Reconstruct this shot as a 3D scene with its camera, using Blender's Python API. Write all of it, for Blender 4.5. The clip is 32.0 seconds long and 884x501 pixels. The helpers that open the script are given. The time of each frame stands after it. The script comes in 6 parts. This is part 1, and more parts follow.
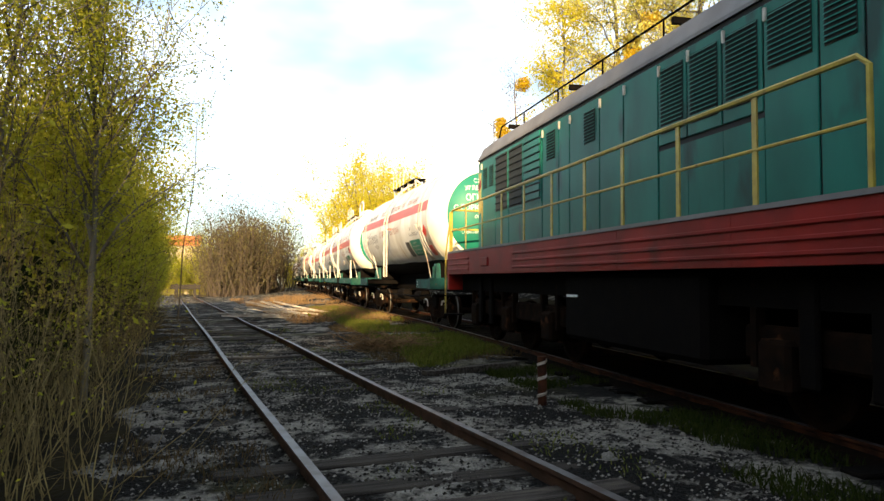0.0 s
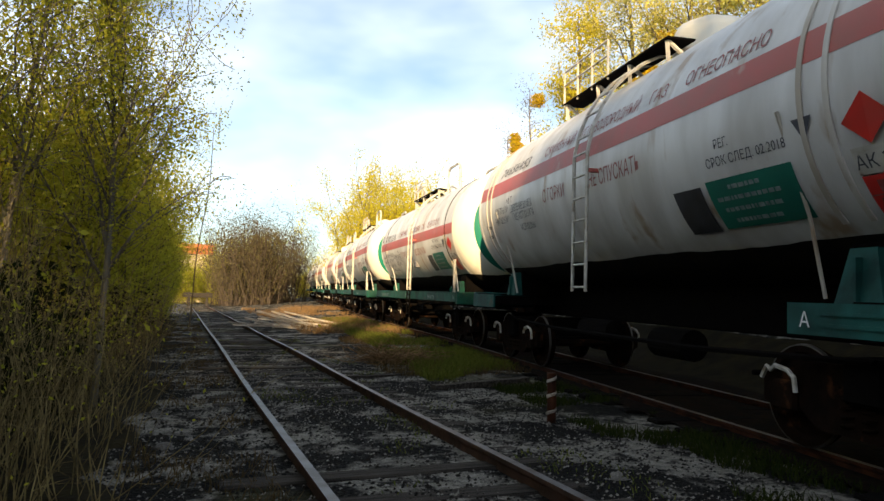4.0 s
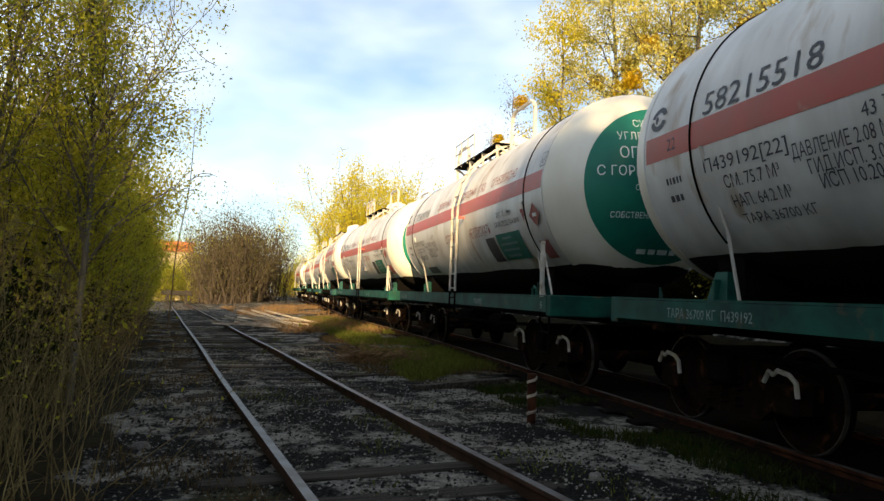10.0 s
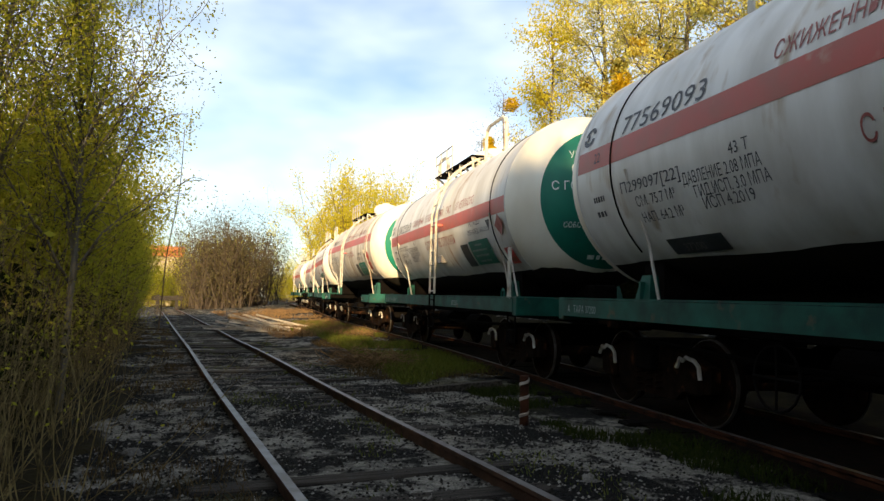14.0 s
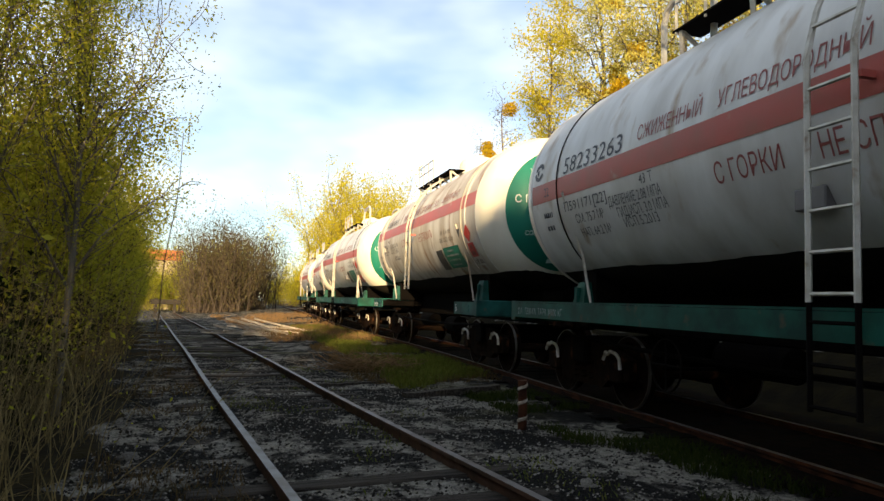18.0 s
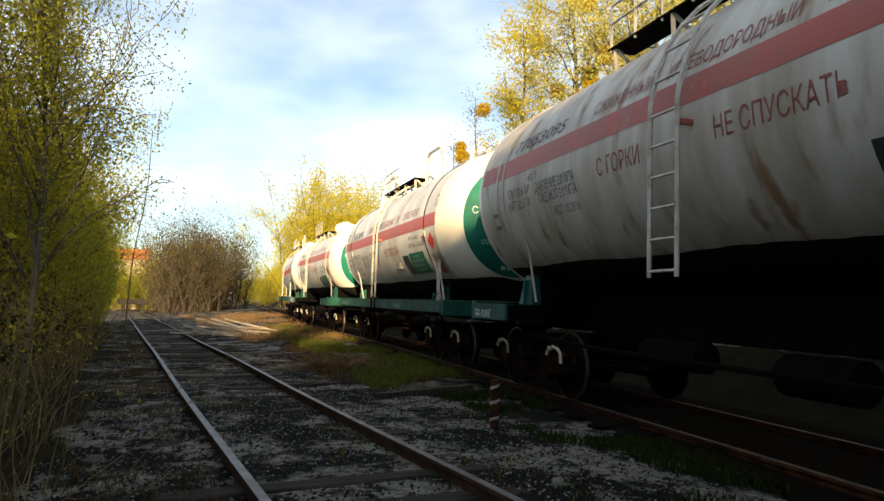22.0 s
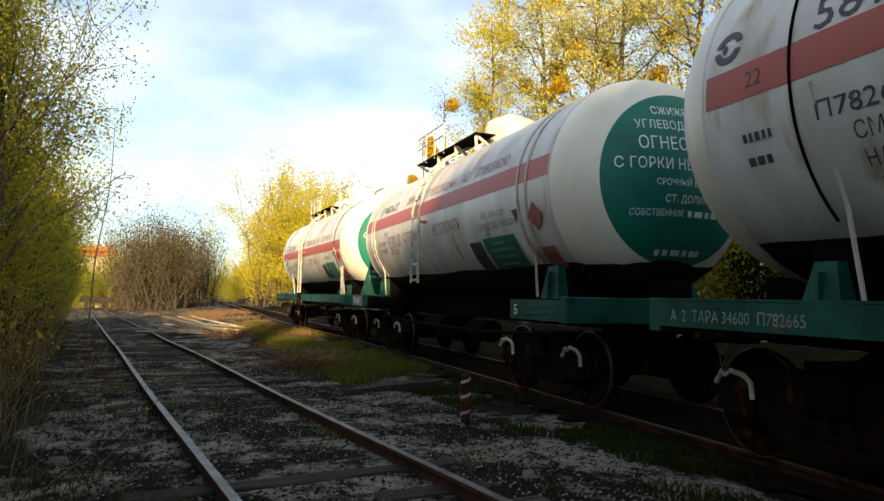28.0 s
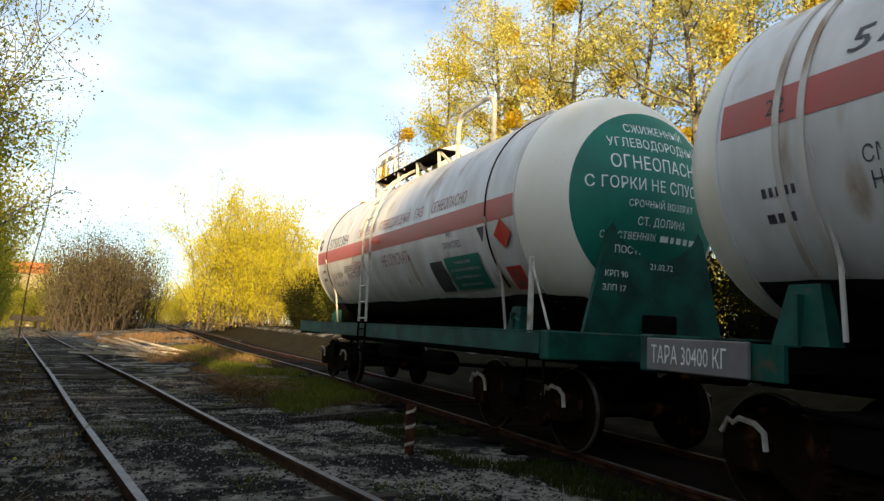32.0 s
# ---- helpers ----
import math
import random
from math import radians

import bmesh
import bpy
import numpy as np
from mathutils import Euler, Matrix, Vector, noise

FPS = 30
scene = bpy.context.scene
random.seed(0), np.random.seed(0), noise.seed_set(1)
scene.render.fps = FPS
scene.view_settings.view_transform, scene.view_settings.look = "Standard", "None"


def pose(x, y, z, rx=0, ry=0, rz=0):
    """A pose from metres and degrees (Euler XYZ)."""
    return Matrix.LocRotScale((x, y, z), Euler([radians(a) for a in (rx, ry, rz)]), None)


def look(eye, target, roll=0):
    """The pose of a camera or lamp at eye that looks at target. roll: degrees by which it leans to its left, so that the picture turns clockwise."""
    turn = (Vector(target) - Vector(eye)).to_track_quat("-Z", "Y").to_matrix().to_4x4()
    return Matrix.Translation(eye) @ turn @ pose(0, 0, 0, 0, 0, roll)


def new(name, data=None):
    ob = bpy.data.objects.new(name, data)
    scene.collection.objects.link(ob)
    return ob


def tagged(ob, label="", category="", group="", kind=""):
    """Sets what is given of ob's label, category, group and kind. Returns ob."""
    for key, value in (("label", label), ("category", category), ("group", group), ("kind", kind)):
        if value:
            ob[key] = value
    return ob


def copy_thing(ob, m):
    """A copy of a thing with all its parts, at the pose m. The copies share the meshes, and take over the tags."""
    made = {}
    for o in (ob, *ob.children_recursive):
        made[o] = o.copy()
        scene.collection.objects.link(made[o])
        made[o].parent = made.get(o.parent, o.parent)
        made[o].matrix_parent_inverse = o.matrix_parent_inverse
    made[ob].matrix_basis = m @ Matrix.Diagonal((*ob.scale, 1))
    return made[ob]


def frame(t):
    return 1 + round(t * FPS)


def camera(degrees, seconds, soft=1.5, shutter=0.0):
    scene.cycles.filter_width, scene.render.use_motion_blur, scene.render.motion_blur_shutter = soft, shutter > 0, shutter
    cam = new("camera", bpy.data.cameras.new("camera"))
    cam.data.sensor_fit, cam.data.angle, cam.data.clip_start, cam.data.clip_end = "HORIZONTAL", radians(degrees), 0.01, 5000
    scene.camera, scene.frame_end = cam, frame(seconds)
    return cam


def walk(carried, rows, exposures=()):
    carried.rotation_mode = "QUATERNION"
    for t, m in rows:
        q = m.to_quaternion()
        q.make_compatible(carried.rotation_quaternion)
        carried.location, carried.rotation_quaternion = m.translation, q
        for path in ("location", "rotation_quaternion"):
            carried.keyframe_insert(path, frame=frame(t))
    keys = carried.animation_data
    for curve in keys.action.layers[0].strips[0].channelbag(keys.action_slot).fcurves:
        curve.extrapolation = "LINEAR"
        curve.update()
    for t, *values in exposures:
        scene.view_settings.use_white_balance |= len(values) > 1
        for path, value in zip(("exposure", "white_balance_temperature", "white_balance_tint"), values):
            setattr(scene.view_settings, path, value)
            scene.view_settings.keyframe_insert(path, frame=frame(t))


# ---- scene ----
EYE = 1.372                       # the eye above the ground; the rails of both tracks stand 0.15 m proud
cam = camera(66.0, 32.0)
PATH = [
    (0.0, pose(0, 0, EYE, 92.95, -0.17, -21.84)),
    (0.5, pose(0, 0, EYE, 93.14, -0.08, -21.29)),
    (1.0, pose(0, 0, EYE, 93.33, 0.37, -21.14)),
    (1.5, pose(0, 0, EYE, 93.17, 0.26, -20.45)),
    (2.0, pose(0, 0, EYE, 93.41, -0.73, -19.56)),
    (2.5, pose(0, 0, EYE, 93.57, -0.89, -19.97)),
    (3.0, pose(0, 0, EYE, 93.40, -1.35, -19.43)),
    (3.5, pose(0, 0, EYE, 94.07, -1.28, -20.65)),
    (5.5, pose(0, 0, EYE, 93.75, -1.63, -21.17)),
    (6.0, pose(0, 0, EYE, 93.39, -1.52, -21.16)),
    (6.5, pose(0, 0, EYE, 93.27, -1.55, -21.05)),
    (7.0, pose(0, 0, EYE, 93.78, -1.62, -21.78)),
    (7.5, pose(0, 0, EYE, 93.69, -1.78, -21.90)),
    (8.0, pose(0, 0, EYE, 93.84, -1.74, -22.07)),
    (8.5, pose(0, 0, EYE, 94.03, -1.76, -21.66)),
    (9.0, pose(0, 0, EYE, 94.12, -1.78, -21.97)),
    (9.5, pose(0, 0, EYE, 94.25, -1.68, -22.12)),
    (10.0, pose(0, 0, EYE, 94.16, -1.97, -22.48)),
    (10.5, pose(0, 0, EYE, 94.46, -1.94, -22.80)),
    (11.0, pose(0, 0, EYE, 94.38, -1.94, -22.60)),
    (11.5, pose(0, 0, EYE, 94.34, -1.82, -22.83)),
    (12.0, pose(0, 0, EYE, 94.18, -1.72, -22.92)),
    (12.5, pose(0, 0, EYE, 94.12, -1.59, -23.09)),
    (13.0, pose(0, 0, EYE, 94.47, -1.72, -23.28)),
    (13.5, pose(0, 0, EYE, 94.36, -1.75, -23.07)),
    (14.0, pose(0, 0, EYE, 94.42, -1.48, -23.16)),
    (14.5, pose(0, 0, EYE, 94.40, -1.55, -23.26)),
    (16.5, pose(0, 0, EYE, 94.84, -1.55, -23.54)),
    (17.0, pose(0, 0, EYE, 94.63, -1.57, -23.29)),
    (17.5, pose(0, 0, EYE, 94.61, -1.48, -23.47)),
    (18.0, pose(0, 0, EYE, 94.78, -1.58, -23.30)),
    (18.5, pose(0, 0, EYE, 94.75, -1.68, -23.30)),
    (19.0, pose(0, 0, EYE, 94.59, -1.71, -23.84)),
    (19.5, pose(0, 0, EYE, 94.92, -1.64, -24.21)),
    (20.0, pose(0, 0, EYE, 94.79, -1.62, -24.35)),
    (20.5, pose(0, 0, EYE, 94.81, -1.56, -24.48)),
    (21.0, pose(0, 0, EYE, 94.83, -1.71, -24.55)),
    (21.5, pose(0, 0, EYE, 94.82, -1.67, -25.20)),
    (22.0, pose(0, 0, EYE, 94.84, -1.58, -25.57)),
    (22.5, pose(0, 0, EYE, 94.39, -1.33, -26.38)),
    (23.0, pose(0, 0, EYE, 94.42, -1.20, -27.03)),
    (23.5, pose(0, 0, EYE, 94.43, -1.02, -27.27)),
    (24.0, pose(0, 0, EYE, 94.75, -1.18, -27.02)),
    (24.5, pose(0, 0, EYE, 94.66, -1.01, -27.69)),
    (25.0, pose(0, 0, EYE, 94.52, -0.89, -27.79)),
    (25.5, pose(0, 0, EYE, 94.47, -0.96, -27.91)),
    (27.5, pose(0, 0, EYE, 94.38, -1.10, -27.83)),
    (28.0, pose(0, 0, EYE, 94.48, -1.02, -28.07)),
    (28.5, pose(0, 0, EYE, 94.75, -1.11, -28.43)),
    (29.0, pose(0, 0, EYE, 94.78, -1.15, -29.23)),
    (29.5, pose(0, 0, EYE, 94.87, -1.29, -30.22)),
    (30.0, pose(0, 0, EYE, 95.19, -1.53, -30.05)),
    (30.5, pose(0, 0, EYE, 95.56, -1.92, -30.35)),
    (31.0, pose(0, 0, EYE, 96.12, -2.07, -30.91)),
    (31.5, pose(0, 0, EYE, 96.43, -2.25, -31.20)),
    (32.0, pose(0, 0, EYE, 97.06, -2.57, -32.43)),
]
walk(cam, PATH, [(0.0, 1.72), (1.0, 1.48), (2.0, 1.40), (3.5, 1.32), (9.0, 1.24), (20.0, 1.24), (28.0, 1.30), (32.0, 1.36)])

# ---- world, sun ----
SUN_TO = Vector((-0.42, -0.90, 0.31)).normalized()     # towards the low evening sun
sun = new("sun", bpy.data.lights.new("sun", "SUN"))
sun.data.energy, sun.data.angle, sun.data.color = 5.0, radians(0.6), (1.0, 0.73, 0.38)
sun.matrix_world = look((0, 0, 40), Vector((0, 0, 40)) - SUN_TO)


def make_world():
    w = bpy.data.worlds.new("sky")
    w.use_nodes = True
    scene.world = w
    n, l = w.node_tree.nodes, w.node_tree.links
    n.clear()
    out, bg = n.new("ShaderNodeOutputWorld"), n.new("ShaderNodeBackground")
    sky = n.new("ShaderNodeTexSky")
    sky.sky_type, sky.sun_disc = "NISHITA", False
    sky.sun_elevation = math.asin(SUN_TO.z)
    sky.sun_rotation = math.atan2(SUN_TO.x, SUN_TO.y)
    sky.air_density, sky.dust_density, sky.ozone_density = 1.15, 0.6, 3.0
    co, mp = n.new("ShaderNodeTexCoord"), n.new("ShaderNodeMapping")
    mp.inputs["Scale"].default_value = (1.0, 1.0, 2.4)
    noi, ramp, mix = n.new("ShaderNodeTexNoise"), n.new("ShaderNodeValToRGB"), n.new("ShaderNodeMixRGB")
    noi.inputs["Scale"].default_value, noi.inputs["Detail"].default_value = 1.9, 4.5
    ramp.color_ramp.elements[0].position, ramp.color_ramp.elements[1].position = 0.41, 0.70
    ramp.color_ramp.elements[0].color = (0.08, 0.08, 0.08, 1)
    ramp.color_ramp.elements[1].color = (0.8, 0.8, 0.8, 1)
    mix.inputs[2].default_value = (9.5, 9.9, 9.7, 1)
    l.new(co.outputs["Generated"], mp.inputs[0])
    l.new(mp.outputs[0], noi.inputs["Vector"])
    l.new(noi.outputs[0], ramp.inputs[0])
    l.new(ramp.outputs[0], mix.inputs[0])
    l.new(sky.outputs[0], mix.inputs[1])
    l.new(mix.outputs[0], bg.inputs[0])
    bg.inputs[1].default_value = 0.076
    l.new(bg.outputs[0], out.inputs[0])


make_world()


# ---- materials ----
def mat(name, base, dark=None, rough=0.7, metal=0.0, scale=6.0, fine=60.0, bump=0.2, mixlow=0.35, mixhigh=0.65, spot=None, spotscale=1.5, spotat=0.6, through=None, rand=0.0, stretch=(1, 1, 1), spec=0.5):
    """Two-scale surface: base to dark by a broad noise, fine grain in the bump, stains of the colour spot."""
    m = bpy.data.materials.new(name)
    m.use_nodes = True
    n, l = m.node_tree.nodes, m.node_tree.links
    b = n["Principled BSDF"]
    dark = dark or tuple(c * 0.6 for c in base)
    co, mp = n.new("ShaderNodeTexCoord"), n.new("ShaderNodeMapping")
    mp.inputs["Scale"].default_value = stretch
    l.new(co.outputs["Object"], mp.inputs[0])
    n1, r1, mx = n.new("ShaderNodeTexNoise"), n.new("ShaderNodeValToRGB"), n.new("ShaderNodeMixRGB")
    n1.inputs["Scale"].default_value, n1.inputs["Detail"].default_value = scale, 6.0
    r1.color_ramp.elements[0].position, r1.color_ramp.elements[1].position = mixlow, mixhigh
    mx.inputs[1].default_value, mx.inputs[2].default_value = (*base, 1), (*dark, 1)
    l.new(mp.outputs[0], n1.inputs["Vector"])
    l.new(n1.outputs[0], r1.inputs[0])
    l.new(r1.outputs[0], mx.inputs[0])
    last = mx
    if spot:
        n2, r2, m2 = n.new("ShaderNodeTexNoise"), n.new("ShaderNodeValToRGB"), n.new("ShaderNodeMixRGB")
        n2.inputs["Scale"].default_value, n2.inputs["Detail"].default_value = spotscale, 8.0
        r2.color_ramp.elements[0].position, r2.color_ramp.elements[1].position = spotat, spotat + 0.12
        m2.inputs[2].default_value = (*spot, 1)
        l.new(mp.outputs[0], n2.inputs["Vector"])
        l.new(n2.outputs[0], r2.inputs[0])
        l.new(r2.outputs[0], m2.inputs[0])
        l.new(last.outputs[0], m2.inputs[1])
        last = m2
    if rand:
        oi, hs, ma = n.new("ShaderNodeObjectInfo"), n.new("ShaderNodeHueSaturation"), n.new("ShaderNodeMapRange")
        ma.inputs[3].default_value, ma.inputs[4].default_value = 1 - rand, 1 + rand
        l.new(oi.outputs["Random"], ma.inputs[0])
        l.new(ma.outputs[0], hs.inputs["Value"])
        l.new(last.outputs[0], hs.inputs["Color"])
        last = hs
    l.new(last.outputs[0], b.inputs["Base Color"])
    b.inputs["Roughness"].default_value, b.inputs["Metallic"].default_value = rough, metal
    b.inputs["Specular IOR Level"].default_value = spec
    if bump:
        n3, bp = n.new("ShaderNodeTexNoise"), n.new("ShaderNodeBump")
        n3.inputs["Scale"].default_value, n3.inputs["Detail"].default_value = fine, 4.0
        bp.inputs["Strength"].default_value, bp.inputs["Distance"].default_value = bump, 0.02
        l.new(co.outputs["Object"], n3.inputs["Vector"])
        l.new(n3.outputs[0], bp.inputs["Height"])
        l.new(bp.outputs[0], b.inputs["Normal"])
    return m


def leaf_mat(name, a, bcol, translucent=0.5):
    """Thin leaves: diffuse and translucent, the colour varies from leaf to leaf."""
    m = bpy.data.materials.new(name)
    m.use_nodes = True
    n, l = m.node_tree.nodes, m.node_tree.links
    n.clear()
    out, di, tr, mx = n.new("ShaderNodeOutputMaterial"), n.new("ShaderNodeBsdfDiffuse"), n.new("ShaderNodeBsdfTranslucent"), n.new("ShaderNodeMixShader")
    geo, cm = n.new("ShaderNodeNewGeometry"), n.new("ShaderNodeMixRGB")
    cm.inputs[1].default_value, cm.inputs[2].default_value = (*a, 1), (*bcol, 1)
    l.new(geo.outputs["Random Per Island"], cm.inputs[0])
    l.new(cm.outputs[0], di.inputs[0])
    l.new(cm.outputs[0], tr.inputs[0])
    mx.inputs[0].default_value = translucent
    l.new(di.outputs[0], mx.inputs[1])
    l.new(tr.outputs[0], mx.inputs[2])
    l.new(mx.outputs[0], out.inputs[0])
    return m


M = dict(
    tank=mat("tank_paint", (0.64, 0.63, 0.62), (0.46, 0.44, 0.415), 0.40, scale=1.9, bump=0.04, fine=18, spot=(0.33, 0.24, 0.16), spotscale=2.4, spotat=0.60, stretch=(1, 1.1, 0.28)),
    tank_old=mat("tank_paint_stained", (0.58, 0.55, 0.51), (0.37, 0.32, 0.26), 0.55, scale=2.0, bump=0.05, fine=18, spot=(0.26, 0.16, 0.09), spotscale=2.6, spotat=0.57, stretch=(1, 1.3, 0.25)),
    cap=mat("end_paint", (0.76, 0.73, 0.65), (0.64, 0.59, 0.49), 0.40, scale=1.2, bump=0.03, fine=25, spot=(0.45, 0.34, 0.22), spotscale=1.9, spotat=0.68, stretch=(1, 1, 0.4)),
    red=mat("red_stripe", (0.42, 0.075, 0.06), (0.34, 0.09, 0.07), 0.5, scale=2.5, bump=0.03, spot=(0.40, 0.25, 0.20), spotscale=3, spotat=0.66),
    disc=mat("green_end", (0.008, 0.165, 0.115), (0.007, 0.115, 0.085), 0.5, spec=0.3, scale=1.5, bump=0.03, spot=(0.03, 0.07, 0.06), spotscale=2.5, spotat=0.66),
    green=mat("green_frame", (0.007, 0.080, 0.058), (0.005, 0.034, 0.027), 0.6, spec=0.2, scale=3.0, bump=0.08, spot=(0.10, 0.06, 0.035), spotscale=4, spotat=0.63),
    teal=mat("teal_frame", (0.013, 0.095, 0.083), (0.008, 0.04, 0.036), 0.6, spec=0.2, scale=3.0, bump=0.08, spot=(0.09, 0.06, 0.04), spotscale=4, spotat=0.62),
    # near-black bases: shade under the train is in the colour; also dark fittings
    near_black=mat("near_black_steel", (0.004, 0.0035, 0.0035), (0.006, 0.005, 0.0045), 0.95, scale=5, bump=0.15, spec=0.03),
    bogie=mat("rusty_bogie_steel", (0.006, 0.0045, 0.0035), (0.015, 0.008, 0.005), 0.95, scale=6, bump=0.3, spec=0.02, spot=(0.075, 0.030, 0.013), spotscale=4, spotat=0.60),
    rim=mat("worn_wheel_steel", (0.11, 0.10, 0.09), (0.02, 0.015, 0.012), 0.5, 0.4, scale=3, bump=0.05),
    tar=mat("matt_black_coat", (0.012, 0.012, 0.012), (0.018, 0.015, 0.012), 0.9, scale=3, bump=0.1, spec=0.06),
    white=mat("white_paint", (0.56, 0.54, 0.49), (0.38, 0.34, 0.28), 0.55, scale=7, bump=0.08, spot=(0.20, 0.13, 0.08), spotscale=7, spotat=0.60),
    letter=mat("black_lettering", (0.035, 0.038, 0.05), (0.06, 0.06, 0.075), 0.6, scale=14, bump=0),
    letter_red=mat("red_lettering", (0.23, 0.045, 0.04), (0.30, 0.10, 0.09), 0.6, scale=14, bump=0),
    letter_dim=mat("faded_white_lettering", (0.26, 0.31, 0.31), (0.12, 0.17, 0.17), 0.7, scale=12, bump=0),
    letter_white=mat("white_lettering", (0.78, 0.80, 0.78), (0.55, 0.60, 0.58), 0.6, scale=14, bump=0),
    warn=mat("warning_red", (0.55, 0.02, 0.015), (0.45, 0.03, 0.02), 0.4, scale=4, bump=0),
    black=mat("black_panel", (0.02, 0.02, 0.022), (0.035, 0.035, 0.04), 0.5, scale=4, bump=0.02),
    yellow=mat("yellow_railing", (0.44, 0.34, 0.05), (0.30, 0.22, 0.04), 0.45, scale=7, bump=0.06, spot=(0.12, 0.08, 0.04), spotscale=9, spotat=0.66),
    loco=mat("loco_green", (0.007, 0.150, 0.115), (0.006, 0.095, 0.075), 0.5, spec=0.25, scale=1.3, bump=0.04, spot=(0.012, 0.05, 0.045), spotscale=2.0, spotat=0.58, stretch=(1, 1, 0.4)),
    loco_red=mat("loco_red", (0.25, 0.012, 0.009), (0.15, 0.009, 0.007), 0.55, spec=0.2, scale=1.5, bump=0.05, spot=(0.10, 0.012, 0.01), spotscale=1.6, spotat=0.62),
    loco_roof=mat("loco_roof_grey", (0.17, 0.16, 0.16), (0.11, 0.10, 0.10), 0.6, scale=1.6, bump=0.08),
    gap=mat("dark_gap", (0.012, 0.016, 0.016), (0.008, 0.01, 0.01), 0.8, scale=4, bump=0),
    rail=mat("rail_head", (0.12, 0.115, 0.115), (0.05, 0.038, 0.032), 0.5, 0.5, scale=6, bump=0.05),
    rust_dark=mat("dark_rail_rust", (0.075, 0.040, 0.026), (0.038, 0.024, 0.017), 0.85, scale=5, bump=0.3, spec=0.1),
    # ballast near-black: the shade below the train is put into its colour
    shade_ballast=mat("shade_black_ballast", (0.003, 0.003, 0.0025), (0.012, 0.006, 0.004), 0.95, scale=9, fine=30, bump=0.9, spec=0.05),
    # dark brown that stands in for shade on the ground and on low stems
    humus=mat("dark_shade_brown", (0.010, 0.008, 0.005), (0.020, 0.016, 0.007), 0.95, scale=3, fine=20, bump=0.8, spec=0.05),
    rust=mat("rail_rust", (0.07, 0.025, 0.012), (0.016, 0.007, 0.005), 0.85, scale=5, bump=0.3, spec=0.1),
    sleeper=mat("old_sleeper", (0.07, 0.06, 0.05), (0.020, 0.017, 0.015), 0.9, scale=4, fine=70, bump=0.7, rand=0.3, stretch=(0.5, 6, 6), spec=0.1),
    # darker copy of the old sleeper, for those in the train's shade
    shade_sleeper=mat("shade_sleeper", (0.006, 0.005, 0.004), (0.003, 0.003, 0.003), 0.95, scale=4, bump=0.5, spec=0.05),
    bark=mat("grey_bark", (0.17, 0.15, 0.12), (0.075, 0.065, 0.05), 0.9, scale=5, fine=40, bump=0.6, stretch=(1, 1, 0.3), spec=0.1),
    twig=mat("dry_twigs", (0.20, 0.145, 0.085), (0.09, 0.065, 0.042), 0.9, scale=4, bump=0, spec=0.1),
    reed=mat("dry_reed", (0.22, 0.135, 0.06), (0.10, 0.06, 0.03), 0.9, scale=5, bump=0, spec=0.1),
    straw=mat("dry_straw", (0.27, 0.205, 0.085), (0.085, 0.062, 0.026), 0.9, scale=5, bump=0, spec=0.1),
    lumber=mat("weathered_timber", (0.48, 0.43, 0.36), (0.24, 0.20, 0.16), 0.85, scale=3, bump=0.4, rand=0.25, stretch=(6, 1, 6), spec=0.1),
    stone=mat("grey_stone", (0.20, 0.19, 0.17), (0.11, 0.10, 0.09), 0.9, scale=6, bump=0.5, rand=0.35, spec=0.1),
    brick=mat("orange_wall", (0.46, 0.15, 0.05), (0.32, 0.10, 0.04), 0.85, scale=2, bump=0.2),
    plaster=mat("ochre_wall", (0.40, 0.33, 0.20), (0.28, 0.23, 0.14), 0.9, scale=1, bump=0.2),
    leaf=leaf_mat("willow_leaves", (0.24, 0.25, 0.025), (0.43, 0.40, 0.045), 0.55),
    needle=leaf_mat("dark_pine_needles", (0.014, 0.024, 0.008), (0.035, 0.045, 0.014), 0.2),
    leaf_yellow=leaf_mat("young_yellow_leaves", (0.60, 0.50, 0.03), (0.42, 0.39, 0.04)),
    leaf_pale=leaf_mat("pale_birch_leaves", (0.63, 0.54, 0.13), (0.42, 0.41, 0.11)),
    leaf_brown=leaf_mat("brown_buds", (0.10, 0.072, 0.05), (0.13, 0.12, 0.05), 0.35),
    # darker copy of the grass green, for weeds in the shaded foreground
    weed=leaf_mat("shade_dark_weeds", (0.016, 0.026, 0.006), (0.04, 0.048, 0.012), 0.3),
    bush_twig=mat("brown_bush_twigs", (0.075, 0.058, 0.045), (0.038, 0.030, 0.025), 0.9, scale=4, bump=0, spec=0.1),
    # leaf colour near black: it carries the shade of low growth
    bramble=leaf_mat("shade_dark_leaves", (0.012, 0.016, 0.005), (0.028, 0.028, 0.009), 0.3),
    mistle=leaf_mat("mistletoe", (0.62, 0.42, 0.02), (0.42, 0.30, 0.02)),
    grass=leaf_mat("spring_grass", (0.06, 0.085, 0.012), (0.15, 0.155, 0.03), 0.35),
    grass_dry=leaf_mat("dry_grass", (0.12, 0.08, 0.035), (0.05, 0.038, 0.018), 0.3),
)


